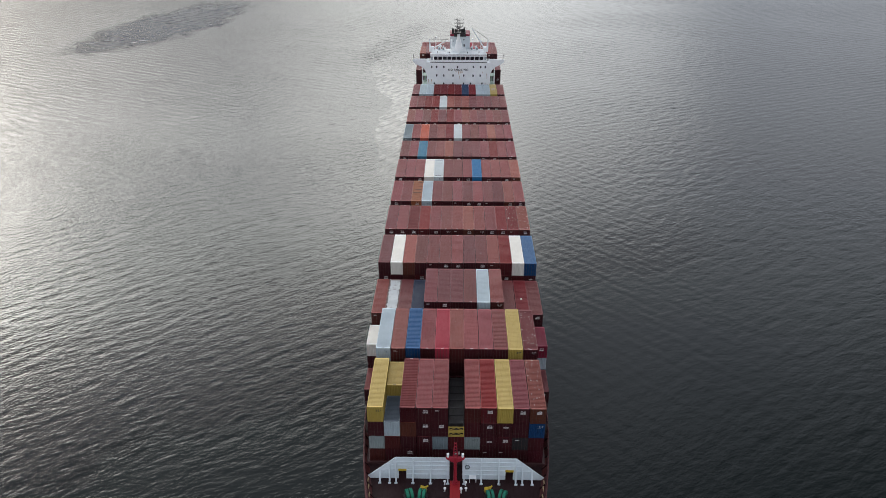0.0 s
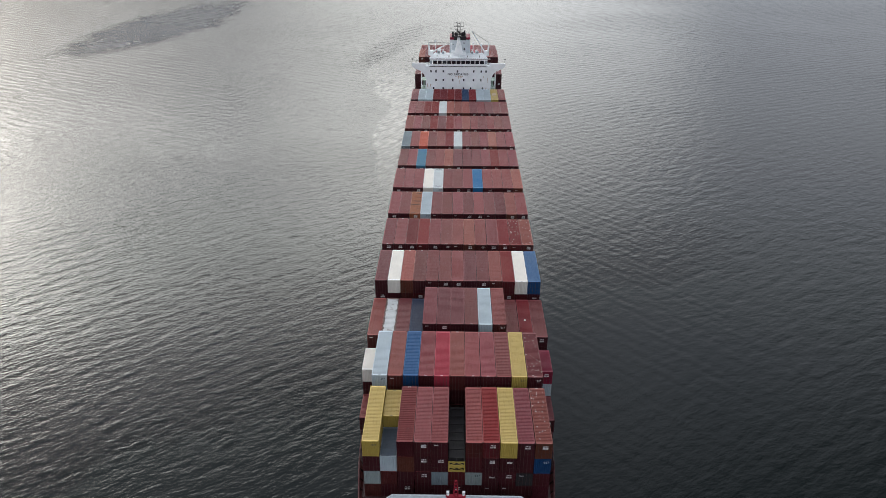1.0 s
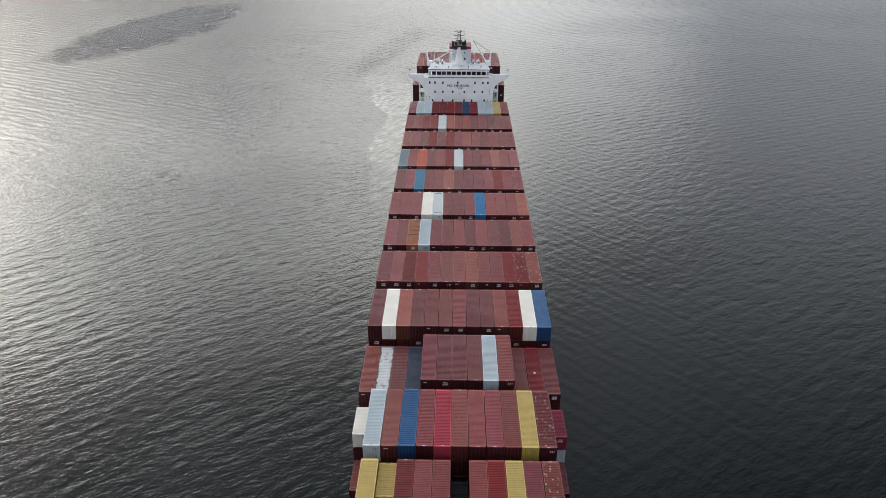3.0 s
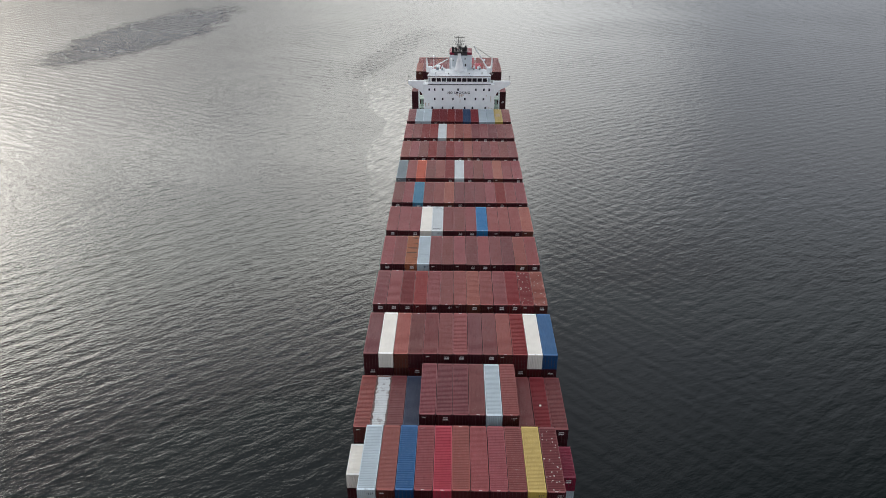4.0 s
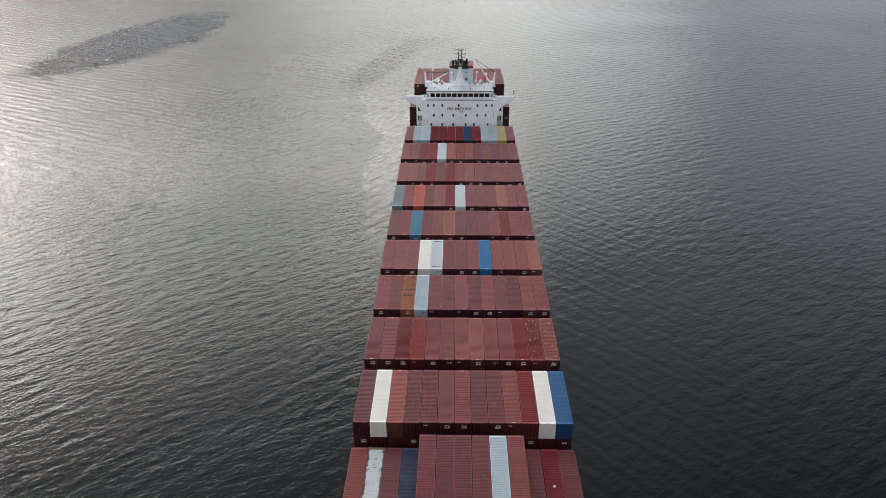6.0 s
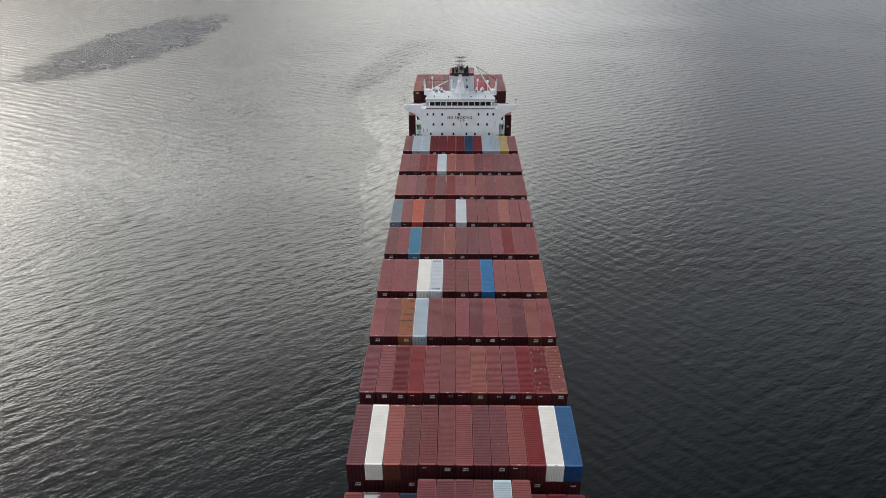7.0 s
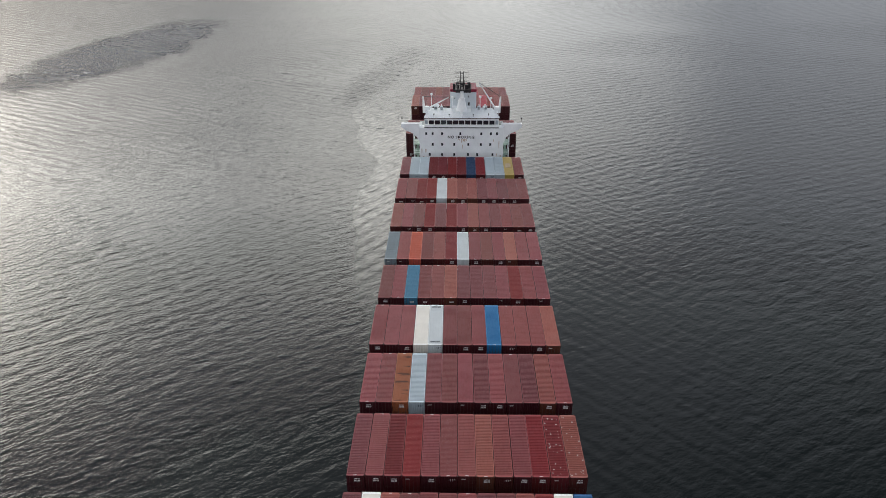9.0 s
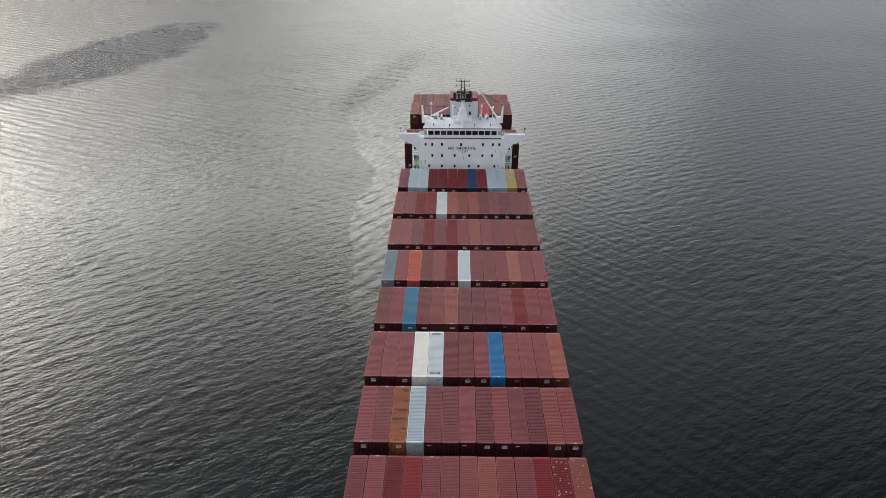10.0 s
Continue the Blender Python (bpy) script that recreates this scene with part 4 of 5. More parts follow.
def superstructure():
    s = thing("superstructure", "white steel accommodation block and navigation bridge with black lettering", "ship superstructure", kind="structure")
    bm = bmesh.new()
    prism(bm, [(-11.6, FACE), (11.6, FACE), (11.6, FACE + 5.6), (10.25, FACE + 5.7), (10.25, FACE + 13.5), (-10.25, FACE + 13.5), (-10.25, FACE + 5.7), (-11.6, FACE + 5.6)], "z", MAIN_DECK, 30.5)
    part("accommodation_block", bm, SHIP_WHITE, s, bevel=0.06)
    # wings
    for sgn in (-1, 1):
        bm = bmesh.new()
        prism(bm, [(sgn * 11.6, 26.2), (sgn * 11.8, 26.5), (sgn * 12.3, 27.7), (sgn * 13.3, 28.8), (sgn * 15.2, 29.6), (sgn * 16.6, 30.6), (sgn * 16.6, 31.6), (sgn * 11.6, 31.6), ], "y", FACE + 0.05, FACE + 0.35)
        part("wing_front", bm, SHIP_WHITE, s)
        bm = bmesh.new()
        box(bm, *sorted((sgn * 10.3, sgn * 16.6)), FACE + 0.35, FACE + 2.0, 30.42, 30.6)
        part("wing_deck", bm, DECK_GREY, s)
        bm = bmesh.new()
        box(bm, *sorted((sgn * 16.35, sgn * 16.6)), FACE + 0.35, FACE + 2.0, 30.6, 31.3)
        box(bm, *sorted((sgn * 11.0, sgn * 16.35)), FACE + 1.88, FACE + 2.0, 30.6, 31.3)
        part("wing_bulwark", bm, SHIP_WHITE, s)
        bm = bmesh.new()
        rod(bm, (sgn * 16.4, FACE + 1.0, 31.6), (sgn * 16.4, FACE + 1.0, 32.8), 0.05)
        box(bm, *sorted((sgn * 16.2, sgn * 16.6)), FACE + 0.8, FACE + 1.2, 32.8, 33.1)
        part("wing_lamp", bm, DARK_STEEL, s)
    # bridge house
    bm = bmesh.new()
    shell = [(-10.2, FACE + 0.12), (10.2, FACE + 0.12), (10.2, FACE + 1.4), (8.6, FACE + 8.5), (-8.6, FACE + 8.5), (-10.2, FACE + 1.4)]
    prism(bm, shell, "z", 30.5, 31.28)
    prism(bm, shell, "z", 32.62, 33.1)
    box(bm, -8.6, 8.6, FACE + 8.2, FACE + 8.5, 31.28, 32.62)
    part("bridge_house", bm, SHIP_WHITE, s)
    bm = bmesh.new()
    prism(bm, [(-10.3, FACE - 0.06), (10.3, FACE - 0.06), (10.3, FACE + 1.4), (8.7, FACE + 8.8), (-8.7, FACE + 8.8), (-10.3, FACE + 1.4)], "z", 33.1, 33.3)
    part("bridge_roof", bm, DECK_GREY, s)
    for sgn in (-1, 1):
        bm = bmesh.new()
        box(bm, *sorted((sgn * 10.24, sgn * 11.55)), FACE + 2.05, FACE + 5.55, 30.504, 30.53)
        part("side_deck", bm, SIDE_DECK, s, "grey-green side deck")
    bm = bmesh.new()
    box(bm, -10.34, 10.34, FACE - 0.1, FACE - 0.062, 33.14, 33.3)
    part("roof_edge", bm, PAINT["dark_red"], s, "dark red roof edge strip")
    bm = bmesh.new()
    box(bm, -10.25, 10.25, FACE - 0.12, FACE + 0.1, 30.44, 30.6)
    part("sill_ledge", bm, DARK_STEEL, s, "dark drip ledge below the windows")
    n, x0, pitch = 11, -9.13, 18.26 / 11
    for i in range(n):
        a = x0 + i * pitch
        w = part("bridge_window", pane_frame(a + 0.03, a + pitch - 0.03, 31.28, 32.62, FACE + 0.12), SHIP_WHITE, s)
        bm = bmesh.new()
        box(bm, a + 0.14, a + pitch - 0.14, FACE + 0.2, FACE + 0.24, 31.38, 32.52)
        part("pane", bm, GLASS, w)
    for sgn in (-1, 1):
        w = part("end_window", pane_frame(*sorted((sgn * 9.2, sgn * 10.15)), 31.28, 32.62, FACE + 0.12), SHIP_WHITE, s)
        bm = bmesh.new()
        box(bm, *sorted((sgn * 9.3, sgn * 10.05)), FACE + 0.2, FACE + 0.24, 31.38, 32.52)
        part("pane", bm, PAINT["pale_blue"], w, "pale blue pane")
    for z, xs in ((28.8, (-9.74, -7.97, -5.36, -0.33, 5.45, 8.11, 9.81)), (25.68, (-7.97, -5.36, -1.99, 1.93, 5.4, 8.01)),
                  (22.7, (-8.83, -5.41, -1.99, 1.88, 4.44, 8.71)), (19.7, (-8.8, -5.4, -2.0, 1.9, 5.4, 8.7))):
        for x in xs:
            w = part("cabin_window", pane_frame(x - 0.33, x + 0.33, z - 0.47, z + 0.47, FACE - 0.03), SHIP_WHITE, s)
            bm = bmesh.new()
            box(bm, x - 0.26, x + 0.26, FACE - 0.018, FACE - 0.004, z - 0.4, z + 0.4)
            part("pane", bm, GLASS, w)
    bm = bmesh.new()
    box(bm, -1.6, 2.4, FACE - 0.003, FACE - 0.001, 25.9, 28.2)
    part("rust_stain", bm, RUST_STAIN, s, "faint orange rust stain below the lettering")
    letters(s, "NO SMOKING", 7.3, 27.75)
    for x, z0, z1, w in ((0.1, 26.1, 27.3, 0.22), (0.6, 26.5, 27.2, 0.14), (-9.9, 23.2, 24.3, 0.18), (-11.0, 23.0, 24.4, 0.14), (9.9, 22.2, 23.0, 0.12), (8.9, 26.4, 27.2, 0.1), (-0.5, 26.8, 27.3, 0.1), (0.95, 26.3, 27.35, 0.2), (1.4, 26.7, 27.2, 0.16), (-0.9, 26.9, 27.3, 0.14),
                        (0.35, 24.4, 25.6, 0.1), (-10.5, 20.6, 22.2, 0.16), (-9.2, 21.0, 22.0, 0.1), (10.4, 24.6, 26.6, 0.12), (10.9, 20.8, 22.6, 0.14)):
        bm = bmesh.new()
        prism(bm, [(x - w * 0.3, z0), (x + w * 0.25, z0), (x + w, z1 - 0.3), (x + w * 0.7, z1), (x - w * 0.8, z1), (x - w, z1 - 0.4)], "y", FACE - 0.006, FACE - 0.001)
        part("rust_streak", bm, RUST_WASH, s, "pale rust streak")
    return s


def pane_frame(x0, x1, z0, z1, y):
    bm = bmesh.new()
    t = 0.07
    box(bm, x0, x1, y, y + 0.1, z0, z0 + t)
    box(bm, x0, x1, y, y + 0.1, z1 - t, z1)
    box(bm, x0, x0 + t, y, y + 0.1, z0 + t, z1 - t)
    box(bm, x1 - t, x1, y, y + 0.1, z0 + t, z1 - t)
    return bm


def letters(parent, words, width, z):
    cu = bpy.data.curves.new("lettering", "FONT")
    cu.body, cu.align_x, cu.align_y, cu.extrude = words, "CENTER", "CENTER", 0.01
    cu.offset = 0.03
    cu.space_character = 1.2
    tmp = bpy.data.objects.new("lettering", cu)
    me = bpy.data.meshes.new_from_object(tmp)
    xs = [v.co.x for v in me.vertices]
    k = width / (max(xs) - min(xs))
    me.transform(Matrix.Translation((-0.12, FACE - 0.014, z)) @ Matrix.Rotation(radians(90), 4, "X") @ Matrix.Diagonal((k, k * 1.05, 0.4, 1)))
    me.materials.append(LETTER)
    ob = new("lettering", me)
    ob.parent = parent
    ob["label"] = "black capital lettering"
    bpy.data.objects.remove(tmp)


superstructure()


def bridge_top():
    # monkey island rails
    ra = thing("roof_railing", "white tubular railing round the bridge roof", "railing")
    for x0, y0, x1, y1 in ((-10, FACE + 0.4, 10, FACE + 0.4), (-10, FACE + 0.4, -8.6, FACE + 8), (10, FACE + 0.4, 8.6, FACE + 8)):
        for z in (33.75, 34.3):
            bm = bmesh.new()
            rod(bm, (x0, y0, z), (x1, y1, z), 0.03, seg=6)
            part("rail", bm, SHIP_WHITE, ra)
        n = 9 if y0 == y1 else 5
        for i in range(n):
            f = i / (n - 1)
            bm = bmesh.new()
            x, y = x0 + (x1 - x0) * f, y0 + (y1 - y0) * f
            rod(bm, (x, y, 33.3), (x, y, 34.3), 0.03, seg=6)
            part("stanchion", bm, SHIP_WHITE, ra)
    # radar mast
    ma = thing("radar_mast", "white radar mast with dark platform and scanners", "mast", at=(0, FACE + 2.6, 33.3))
    bm = bmesh.new()
    rod(bm, (0, 0, 0), (0, 0, 1.4), 0.35, 0.35, 14)
    rod(bm, (0, 0, 1.4), (0, 0, 1.6), 1.5, 1.5, 16)
    rod(bm, (0, 0, 1.6), (0, 0, 4.6), 1.45, 0.85, 16)
    rod(bm, (0, 0, 4.6), (0, 0, 7.2), 0.6, 0.45, 14)
    part("column", bm, SHIP_WHITE, ma, bevel=0)
    bm = bmesh.new()
    box(bm, -2.4, 2.4, -0.9, 1.2, 7.2, 7.35)
    part("platform", bm, DARK_STEEL, ma)
    bm = bmesh.new()
    for x in (-2.35, -1.2, 0, 1.2, 2.35):
        for y in (-0.85, 1.15):
            rod(bm, (x, y, 7.35), (x, y, 8.4), 0.035, seg=5)
    for z in (7.85, 8.4):
        for a, b in (((-2.35, -0.85, z), (2.35, -0.85, z)), ((-2.35, 1.15, z), (2.35, 1.15, z)), ((-2.35, -0.85, z), (-2.35, 1.15, z)), ((2.35, -0.85, z), (2.35, 1.15, z))):
            rod(bm, a, b, 0.035, seg=5)
    part("platform_rail", bm, DARK_STEEL, ma)
    bm = bmesh.new()
    for sx in (-0.42, 0.42):
        rod(bm, (sx, 0, 7.35), (sx, 0, 12.2), 0.13, 0.08, 8)
    for k in range(6):
        rod(bm, (-0.42, 0, 8.0 + 0.7 * k), (0.42, 0, 8.0 + 0.7 * k), 0.06, seg=5)
    part("topmast", bm, DARK_STEEL, ma)
    for x, w, y0, h in ((-2.1, 0.7, -0.7, 1.5), (-1.0, 0.55, 0.1, 1.1), (1.3, 0.9, -0.6, 1.3), (2.0, 0.5, 0.3, 1.7)):
        bm = bmesh.new()
        box(bm, x - w / 2, x + w / 2, y0, y0 + 0.7, 7.35, 7.35 + h)
        part("equipment_box", bm, DARK_STEEL, ma, bevel=0.03)
    bm = bmesh.new()
    prism(bm, [(-2.4, 7.0), (2.4, 7.0), (2.4, 7.35), (2.2, 7.35), (2.2, 7.2), (-2.2, 7.2), (-2.2, 7.35), (-2.4, 7.35)], "y", -1.0, -0.9)
    part("platform_apron", bm, DARK_STEEL, ma)
    for z, w in ((9.4, 1.3), (10.5, 1.65), (11.7, 1.65)):
        bm = bmesh.new()
        rod(bm, (-w, 0, z), (w, 0, z), 0.07, seg=6)
        for x in (-w, -w / 2, w / 2, w):
            rod(bm, (x, 0, z), (x, 0, z + 0.45), 0.06, seg=6)
        part("yard", bm, DARK_STEEL, ma)
    for x, y, z, w in ((0, -1.3, 4.6, 1.5), (0, -0.6, 8.6, 1.9)):
        bm = bmesh.new()
        box(bm, x - 0.25, x + 0.25, y - 0.25, y + 0.25, z, z + 0.35)
        box(bm, x - w / 2, x + w / 2, y - 0.12, y + 0.12, z + 0.4, z + 0.62)
        rod(bm, (x, y, z + 0.35), (x, y, z + 0.42), 0.08)
        part("radar_scanner", bm, SHIP_WHITE if z < 6 else DARK_STEEL, ma, bevel=0)
    bm = bmesh.new()
    box(bm, -0.4, 0.4, -1.6, 0, 4.45, 4.6)
    part("scanner_bracket", bm, SHIP_WHITE, ma)
    # funnel
    fu = thing("funnel", "white ship funnel with a dark red top band", "funnel", at=(0.45, FACE + 10.0, 30.5))
    bm = bmesh.new()
    box(bm, -3.7, 3.7, -1.6, 5.0, 0.0, 7.5)
    part("casing", bm, CASING, fu, bevel=0.25)
    for x, z0, z1, w in ((1.35, 3.2, 4.6, 0.5), (1.3, 6.0, 6.5, 0.35), (-1.5, 4.6, 5.0, 0.3), (-2.6, 5.6, 5.9, 0.3)):
        bm = bmesh.new()
        box(bm, x, x + w, -1.66, -1.6, z0, z1)
        part("vent", bm, DARK_STEEL, fu, "dark louvred vent")
    bm = bmesh.new()
    box(bm, -3.72, 3.72, -1.62, 5.02, 7.5, 8.3)
    part("band", bm, PAINT["crimson"], fu, "deep red top band", bevel=0.2)
    bm = bmesh.new()
    box(bm, -2.15, 2.15, -1.68, -1.625, 7.35, 8.32)
    part("soot_panel", bm, DARK_STEEL, fu, "sooty black middle panel")
    bm = bmesh.new()
    box(bm, -2.5, 2.3, -1.3, 3.6, 8.3, 8.4)
    part("cap", bm, DARK_STEEL, fu)
    for x in (-1.6, 0, 1.6):
        bm = bmesh.new()
        rod(bm, (x, 2.5, 8.36), (x, 2.8, 9.0), 0.45, 0.45, 12)
        part("exhaust_pipe", bm, DARK_STEEL, fu)
    # deck cranes on either side
    for sgn, tip in ((1, (4.6, 0, 8.6)), (-1, (-3.6, 0, 4.4))):
        cr = thing("stores_crane", "white stores crane with lattice jib on the bridge deck", "crane", "stores cranes", at=(0, FACE + 4.5, 33.3))
        bm = bmesh.new()
        rod(bm, (sgn * 9.6, 0, 0), (sgn * 9.6, 0, 1.6), 0.55, 0.45, 12)
        part("pedestal", bm, SHIP_WHITE, cr)
        bm = bmesh.new()
        box(bm, *sorted((sgn * 9.0, sgn * 10.3)), -0.6, 0.6, 0.9, 1.8)
        part("winch_house", bm, SHIP_WHITE, cr, bevel=0.05)
        bm = bmesh.new()
        rod(bm, (sgn * 9.4, 0, 1.2), tip, 0.24, 0.14, 8)
        part("jib", bm, SHIP_WHITE, cr)
        bm = bmesh.new()
        rod(bm, (sgn * 10.4, 0.2, 0), (sgn * 10.7, 0.2, 4.6), 0.42, 0.2, 8)
        part("post", bm, SHIP_WHITE, cr)
        for o in (-0.12, 0.12):
            bm = bmesh.new()
            rod(bm, (sgn * 10.7, 0.2 + o, 4.5), (tip[0], tip[1] + o, tip[2]), 0.05, seg=5)
            part("topping_wire", bm, DARK_STEEL, cr)


bridge_top()


# ---- foredeck ----
def breakwater():
    b = thing("breakwater", "white steel breakwater wall with stiffeners across the foredeck", "breakwater", kind="")
    y, z0, z1 = -46.2, FORE_DECK, 16.2
    for sgn in (-1, 1):
        bm = bmesh.new()
        box(bm, *sorted((sgn * 0.98, sgn * 7.65)), y - 0.03, y + 0.03, z0, z1)
        box(bm, *sorted((sgn * 7.65, sgn * 8.8)), y - 0.03, y + 0.03, z0 + 1.8, z1)
        prism(bm, [(sgn * 8.8, z0), (sgn * 13.7, z0), (sgn * 13.7, z0 + 0.3), (sgn * 9.2, z1), (sgn * 8.8, z1)], "y", y - 0.03, y + 0.03)
        part("plating", bm, WALL_WHITE, b)
        for z in (z0 + 1.0, z0 + 1.9, z0 + 2.8, z0 + 3.6):
            bm = bmesh.new()
            e = 9.2 + (z1 - z) * 0.95
            box(bm, *sorted((sgn * 1.0, sgn * (7.6 if z < z0 + 1.8 else e))), y - 0.14, y - 0.032, z, z + 0.05)
            part("stringer", bm, WALL_WHITE, b)
        for x, top in ((1.25, z1), (3.9, z1 - 0.1), (6.6, z1 - 0.1), (9.2, z1 - 0.05), (10.2, z1 - 1.0), (11.7, z1 - 2.4)):
            bm = bmesh.new()
            prism(bm, [(y - 0.035, z0), (y - 1.1, z0), (y - 1.0, z0 + 0.3), (y - 0.35, top - 0.4), (y - 0.25, top), (y - 0.035, top)], "x", sgn * x - 0.11, sgn * x + 0.11)
            box(bm, sgn * x - 0.24, sgn * x + 0.24, y - 1.2, y - 1.1, z0, z0 + 0.3)
            part("stiffener", bm, WALL_WHITE, b)
        bm = bmesh.new()
        rod(bm, (sgn * 0.98, y, z1 + 0.04), (sgn * 9.2, y, z1 + 0.04), 0.09, seg=6)
        rod(bm, (sgn * 9.2, y, z1 + 0.04), (sgn * 13.7, y, z0 + 0.33), 0.09, seg=6)
        part("top_rail", bm, WALL_WHITE, b)
        bm = bmesh.new()
        box(bm, *sorted((sgn * 7.6, sgn * 8.85)), y - 0.2, y - 0.035, z0 + 1.75, z0 + 2.03)
        part("doorway_lintel", bm, BITT_YELLOW, b, "yellow lintel")


breakwater()


def foremast():
    m = thing("foremast", "red steel foremast with cross platform and white lamps", "mast", at=(-0.1, -47.6, FORE_DECK))
    bm = bmesh.new()
    rod(bm, (0, 0, 0), (0, 0, 1.0), 0.62, 0.42, 14)
    rod(bm, (0, 0, 1.0), (0, 0, 6.0), 0.27, 0.24, 14)
    part("column", bm, MAST_RED, m)
    bm = bmesh.new()
    for sx in (-1, 1):
        rod(bm, (sx * 0.3, 0, 5.95), (sx * 0.12, 0, 8.9), 0.12, 0.07, 6)
    for k in range(5):
        rod(bm, (-0.28 + 0.035 * k, 0, 6.3 + 0.6 * k), (0.28 - 0.035 * k, 0, 6.3 + 0.6 * k), 0.09, seg=5)
    part("topmast", bm, MAST_RED, m)
    bm = bmesh.new()
    box(bm, -0.8, 0.75, -2.9, 0.5, 0.0, 0.6)
    part("pedestal", bm, MAST_RED, m, bevel=0.05)
    bm = bmesh.new()
    prism(bm, [(-0.36, 5.1), (0.36, 5.1), (1.4, 5.78), (1.4, 5.92), (-1.4, 5.92), (-1.4, 5.78)], "y", -0.22, 0.22)
    part("platform", bm, MAST_RED, m)
    for sgn in (-1, 1):
        bm = bmesh.new()
        box(bm, *sorted((sgn * 0.92, sgn * 1.3)), -0.2, 0.2, 6.15, 6.6)
        rod(bm, (sgn * 1.1, 0, 5.92), (sgn * 1.1, 0, 6.15), 0.1)
        part("floodlight", bm, SHIP_WHITE, m, "white lamp housing", bevel=0)
    for z in np.arange(0.6, 6.0, 0.4):
        bm = bmesh.new()
        box(bm, -0.2, 0.2, -0.7, -0.65, z, z + 0.05)
        box(bm, -0.2, -0.16, -0.7, -0.3, z, z + 0.05)
        box(bm, 0.16, 0.2, -0.7, -0.3, z, z + 0.05)
        part("rung", bm, MAST_RED, m)


foremast()


def winches():
    for x, turn in ((-7.0, 20), (-5.05, -10), (5.15, 12), (7.05, -22)):
        geared = abs(x) < 6.5
        w = thing("mooring_winch", "green mooring winch drum with yellow brake gear on deck" if geared else "green mooring winch drum wound with dark rope on deck",
                  "winch", "mooring winches", at=(x, -49.9, FORE_DECK))
        w.rotation_euler = (0, 0, radians(turn))
        w.scale = (0.85, 0.85, 0.85)
        bm = bmesh.new()
        rod(bm, (-0.3, 0, 0.8), (0.3, 0, 0.8), 0.6, seg=18)
        part("rope_coil", bm, DARK_STEEL, w, "dark wound mooring rope")
        for sx in (-0.36, 0.36):
            bm = bmesh.new()
            rod(bm, (sx - 0.24, 0, 0.8), (sx + 0.24, 0, 0.8), 0.92, seg=24)
            rod(bm, (sx - 0.26, 0, 0.8), (sx + 0.26, 0, 0.8), 0.3, seg=12)
            part("flange", bm, GREEN, w)
        bm = bmesh.new()
        box(bm, -0.95, 0.95, -0.7, 0.7, 0, 0.3)
        for sx in (-0.75, 0.75):
            prism(bm, [(-0.4, 0.3), (0.4, 0.3), (0.14, 1.15), (-0.14, 1.15)], "x", sx - 0.05, sx + 0.05)
        part("bedplate", bm, DARK_STEEL, w)
        if geared:
            bm = bmesh.new()
            rod(bm, (-0.6, 1.0, 0.5), (0.75, 1.5, 1.35), 0.2, 0.15, 8)
            rod(bm, (-0.3, 1.35, 0.2), (0.2, 0.85, 1.45), 0.09, seg=8)
            box(bm, -0.62, 0.5, 1.1, 1.75, 0.0, 0.95)
            part("brake_gear", bm, BITT_YELLOW, w, "yellow brake gear")


winches()


def deck_fittings():
    for x, y, h in ((-1.7, -47.4, 0.9), (-1.65, -48.7, 0.8), (1.5, -47.5, 0.9), (1.55, -48.6, 0.8), (0.8, -49.0, 1.2)):
        v = thing("deck_ventilator", "small white mushroom ventilator on the foredeck", "ventilator", "foredeck ventilators", at=(x, y, FORE_DECK))
        bm = bmesh.new()
        rod(bm, (0, 0, 0), (0, 0, h * 0.75), 0.1, seg=10)
        part("stem", bm, SHIP_WHITE, v)
        bm = bmesh.new()
        rod(bm, (0, 0, h * 0.7), (0, 0, h * 0.85), 0.21, 0.21, 12)
        rod(bm, (0, 0, h * 0.85), (0, 0, h), 0.21, 0.1, 12)
        part("cap", bm, SHIP_WHITE, v)
    ring = thing("lifebuoy", "grey lifebuoy ring hung on the breakwater", "lifebuoy", at=(1.75, -46.38, FORE_DECK + 2.7))
    bm = bmesh.new()
    torus(bm, 0.34, 0.08)
    part("ring", bm, PAINT["grey"], ring)
    bm = bmesh.new()
    box(bm, -0.05, 0.05, 0.05, 0.16, 0.3, 0.45)
    part("hook", bm, SHIP_WHITE, ring)
    hatch = thing("access_hatch", "low white framed access opening at the breakwater foot", "hatch", at=(2.6, -46.45, FORE_DECK))
    for x in (-0.55, 0.45):
        bm = bmesh.new()
        box(bm, x, x + 0.1, -0.5, 0.2, 0, 0.8)
        part("jamb", bm, SHIP_WHITE, hatch)
    bm = bmesh.new()
    box(bm, -0.55, 0.55, -0.5, 0.2, 0.8, 0.9)
    part("head", bm, SHIP_WHITE, hatch)
    for sgn in (-1, 1):
        for y in (-47.4, -48.6, -50.2, -51.4):
            c = thing("mooring_chock", "rust-stained cream oval mooring chock in the bulwark", "mooring chock", "mooring chocks",
                      at=(sgn * (half_deck(y) - 0.5), y, FORE_DECK + 0.62))
            c.rotation_euler = (0, 0, radians(90))
            bm = bmesh.new()
            torus(bm, 0.38, 0.09)
            part("ring", bm, PAINT["faded"], c)
            bm = bmesh.new()
            box(bm, -0.6, 0.6, -0.12, 0.12, -0.62, -0.42)
            part("seat", bm, SHIP_RED, c)


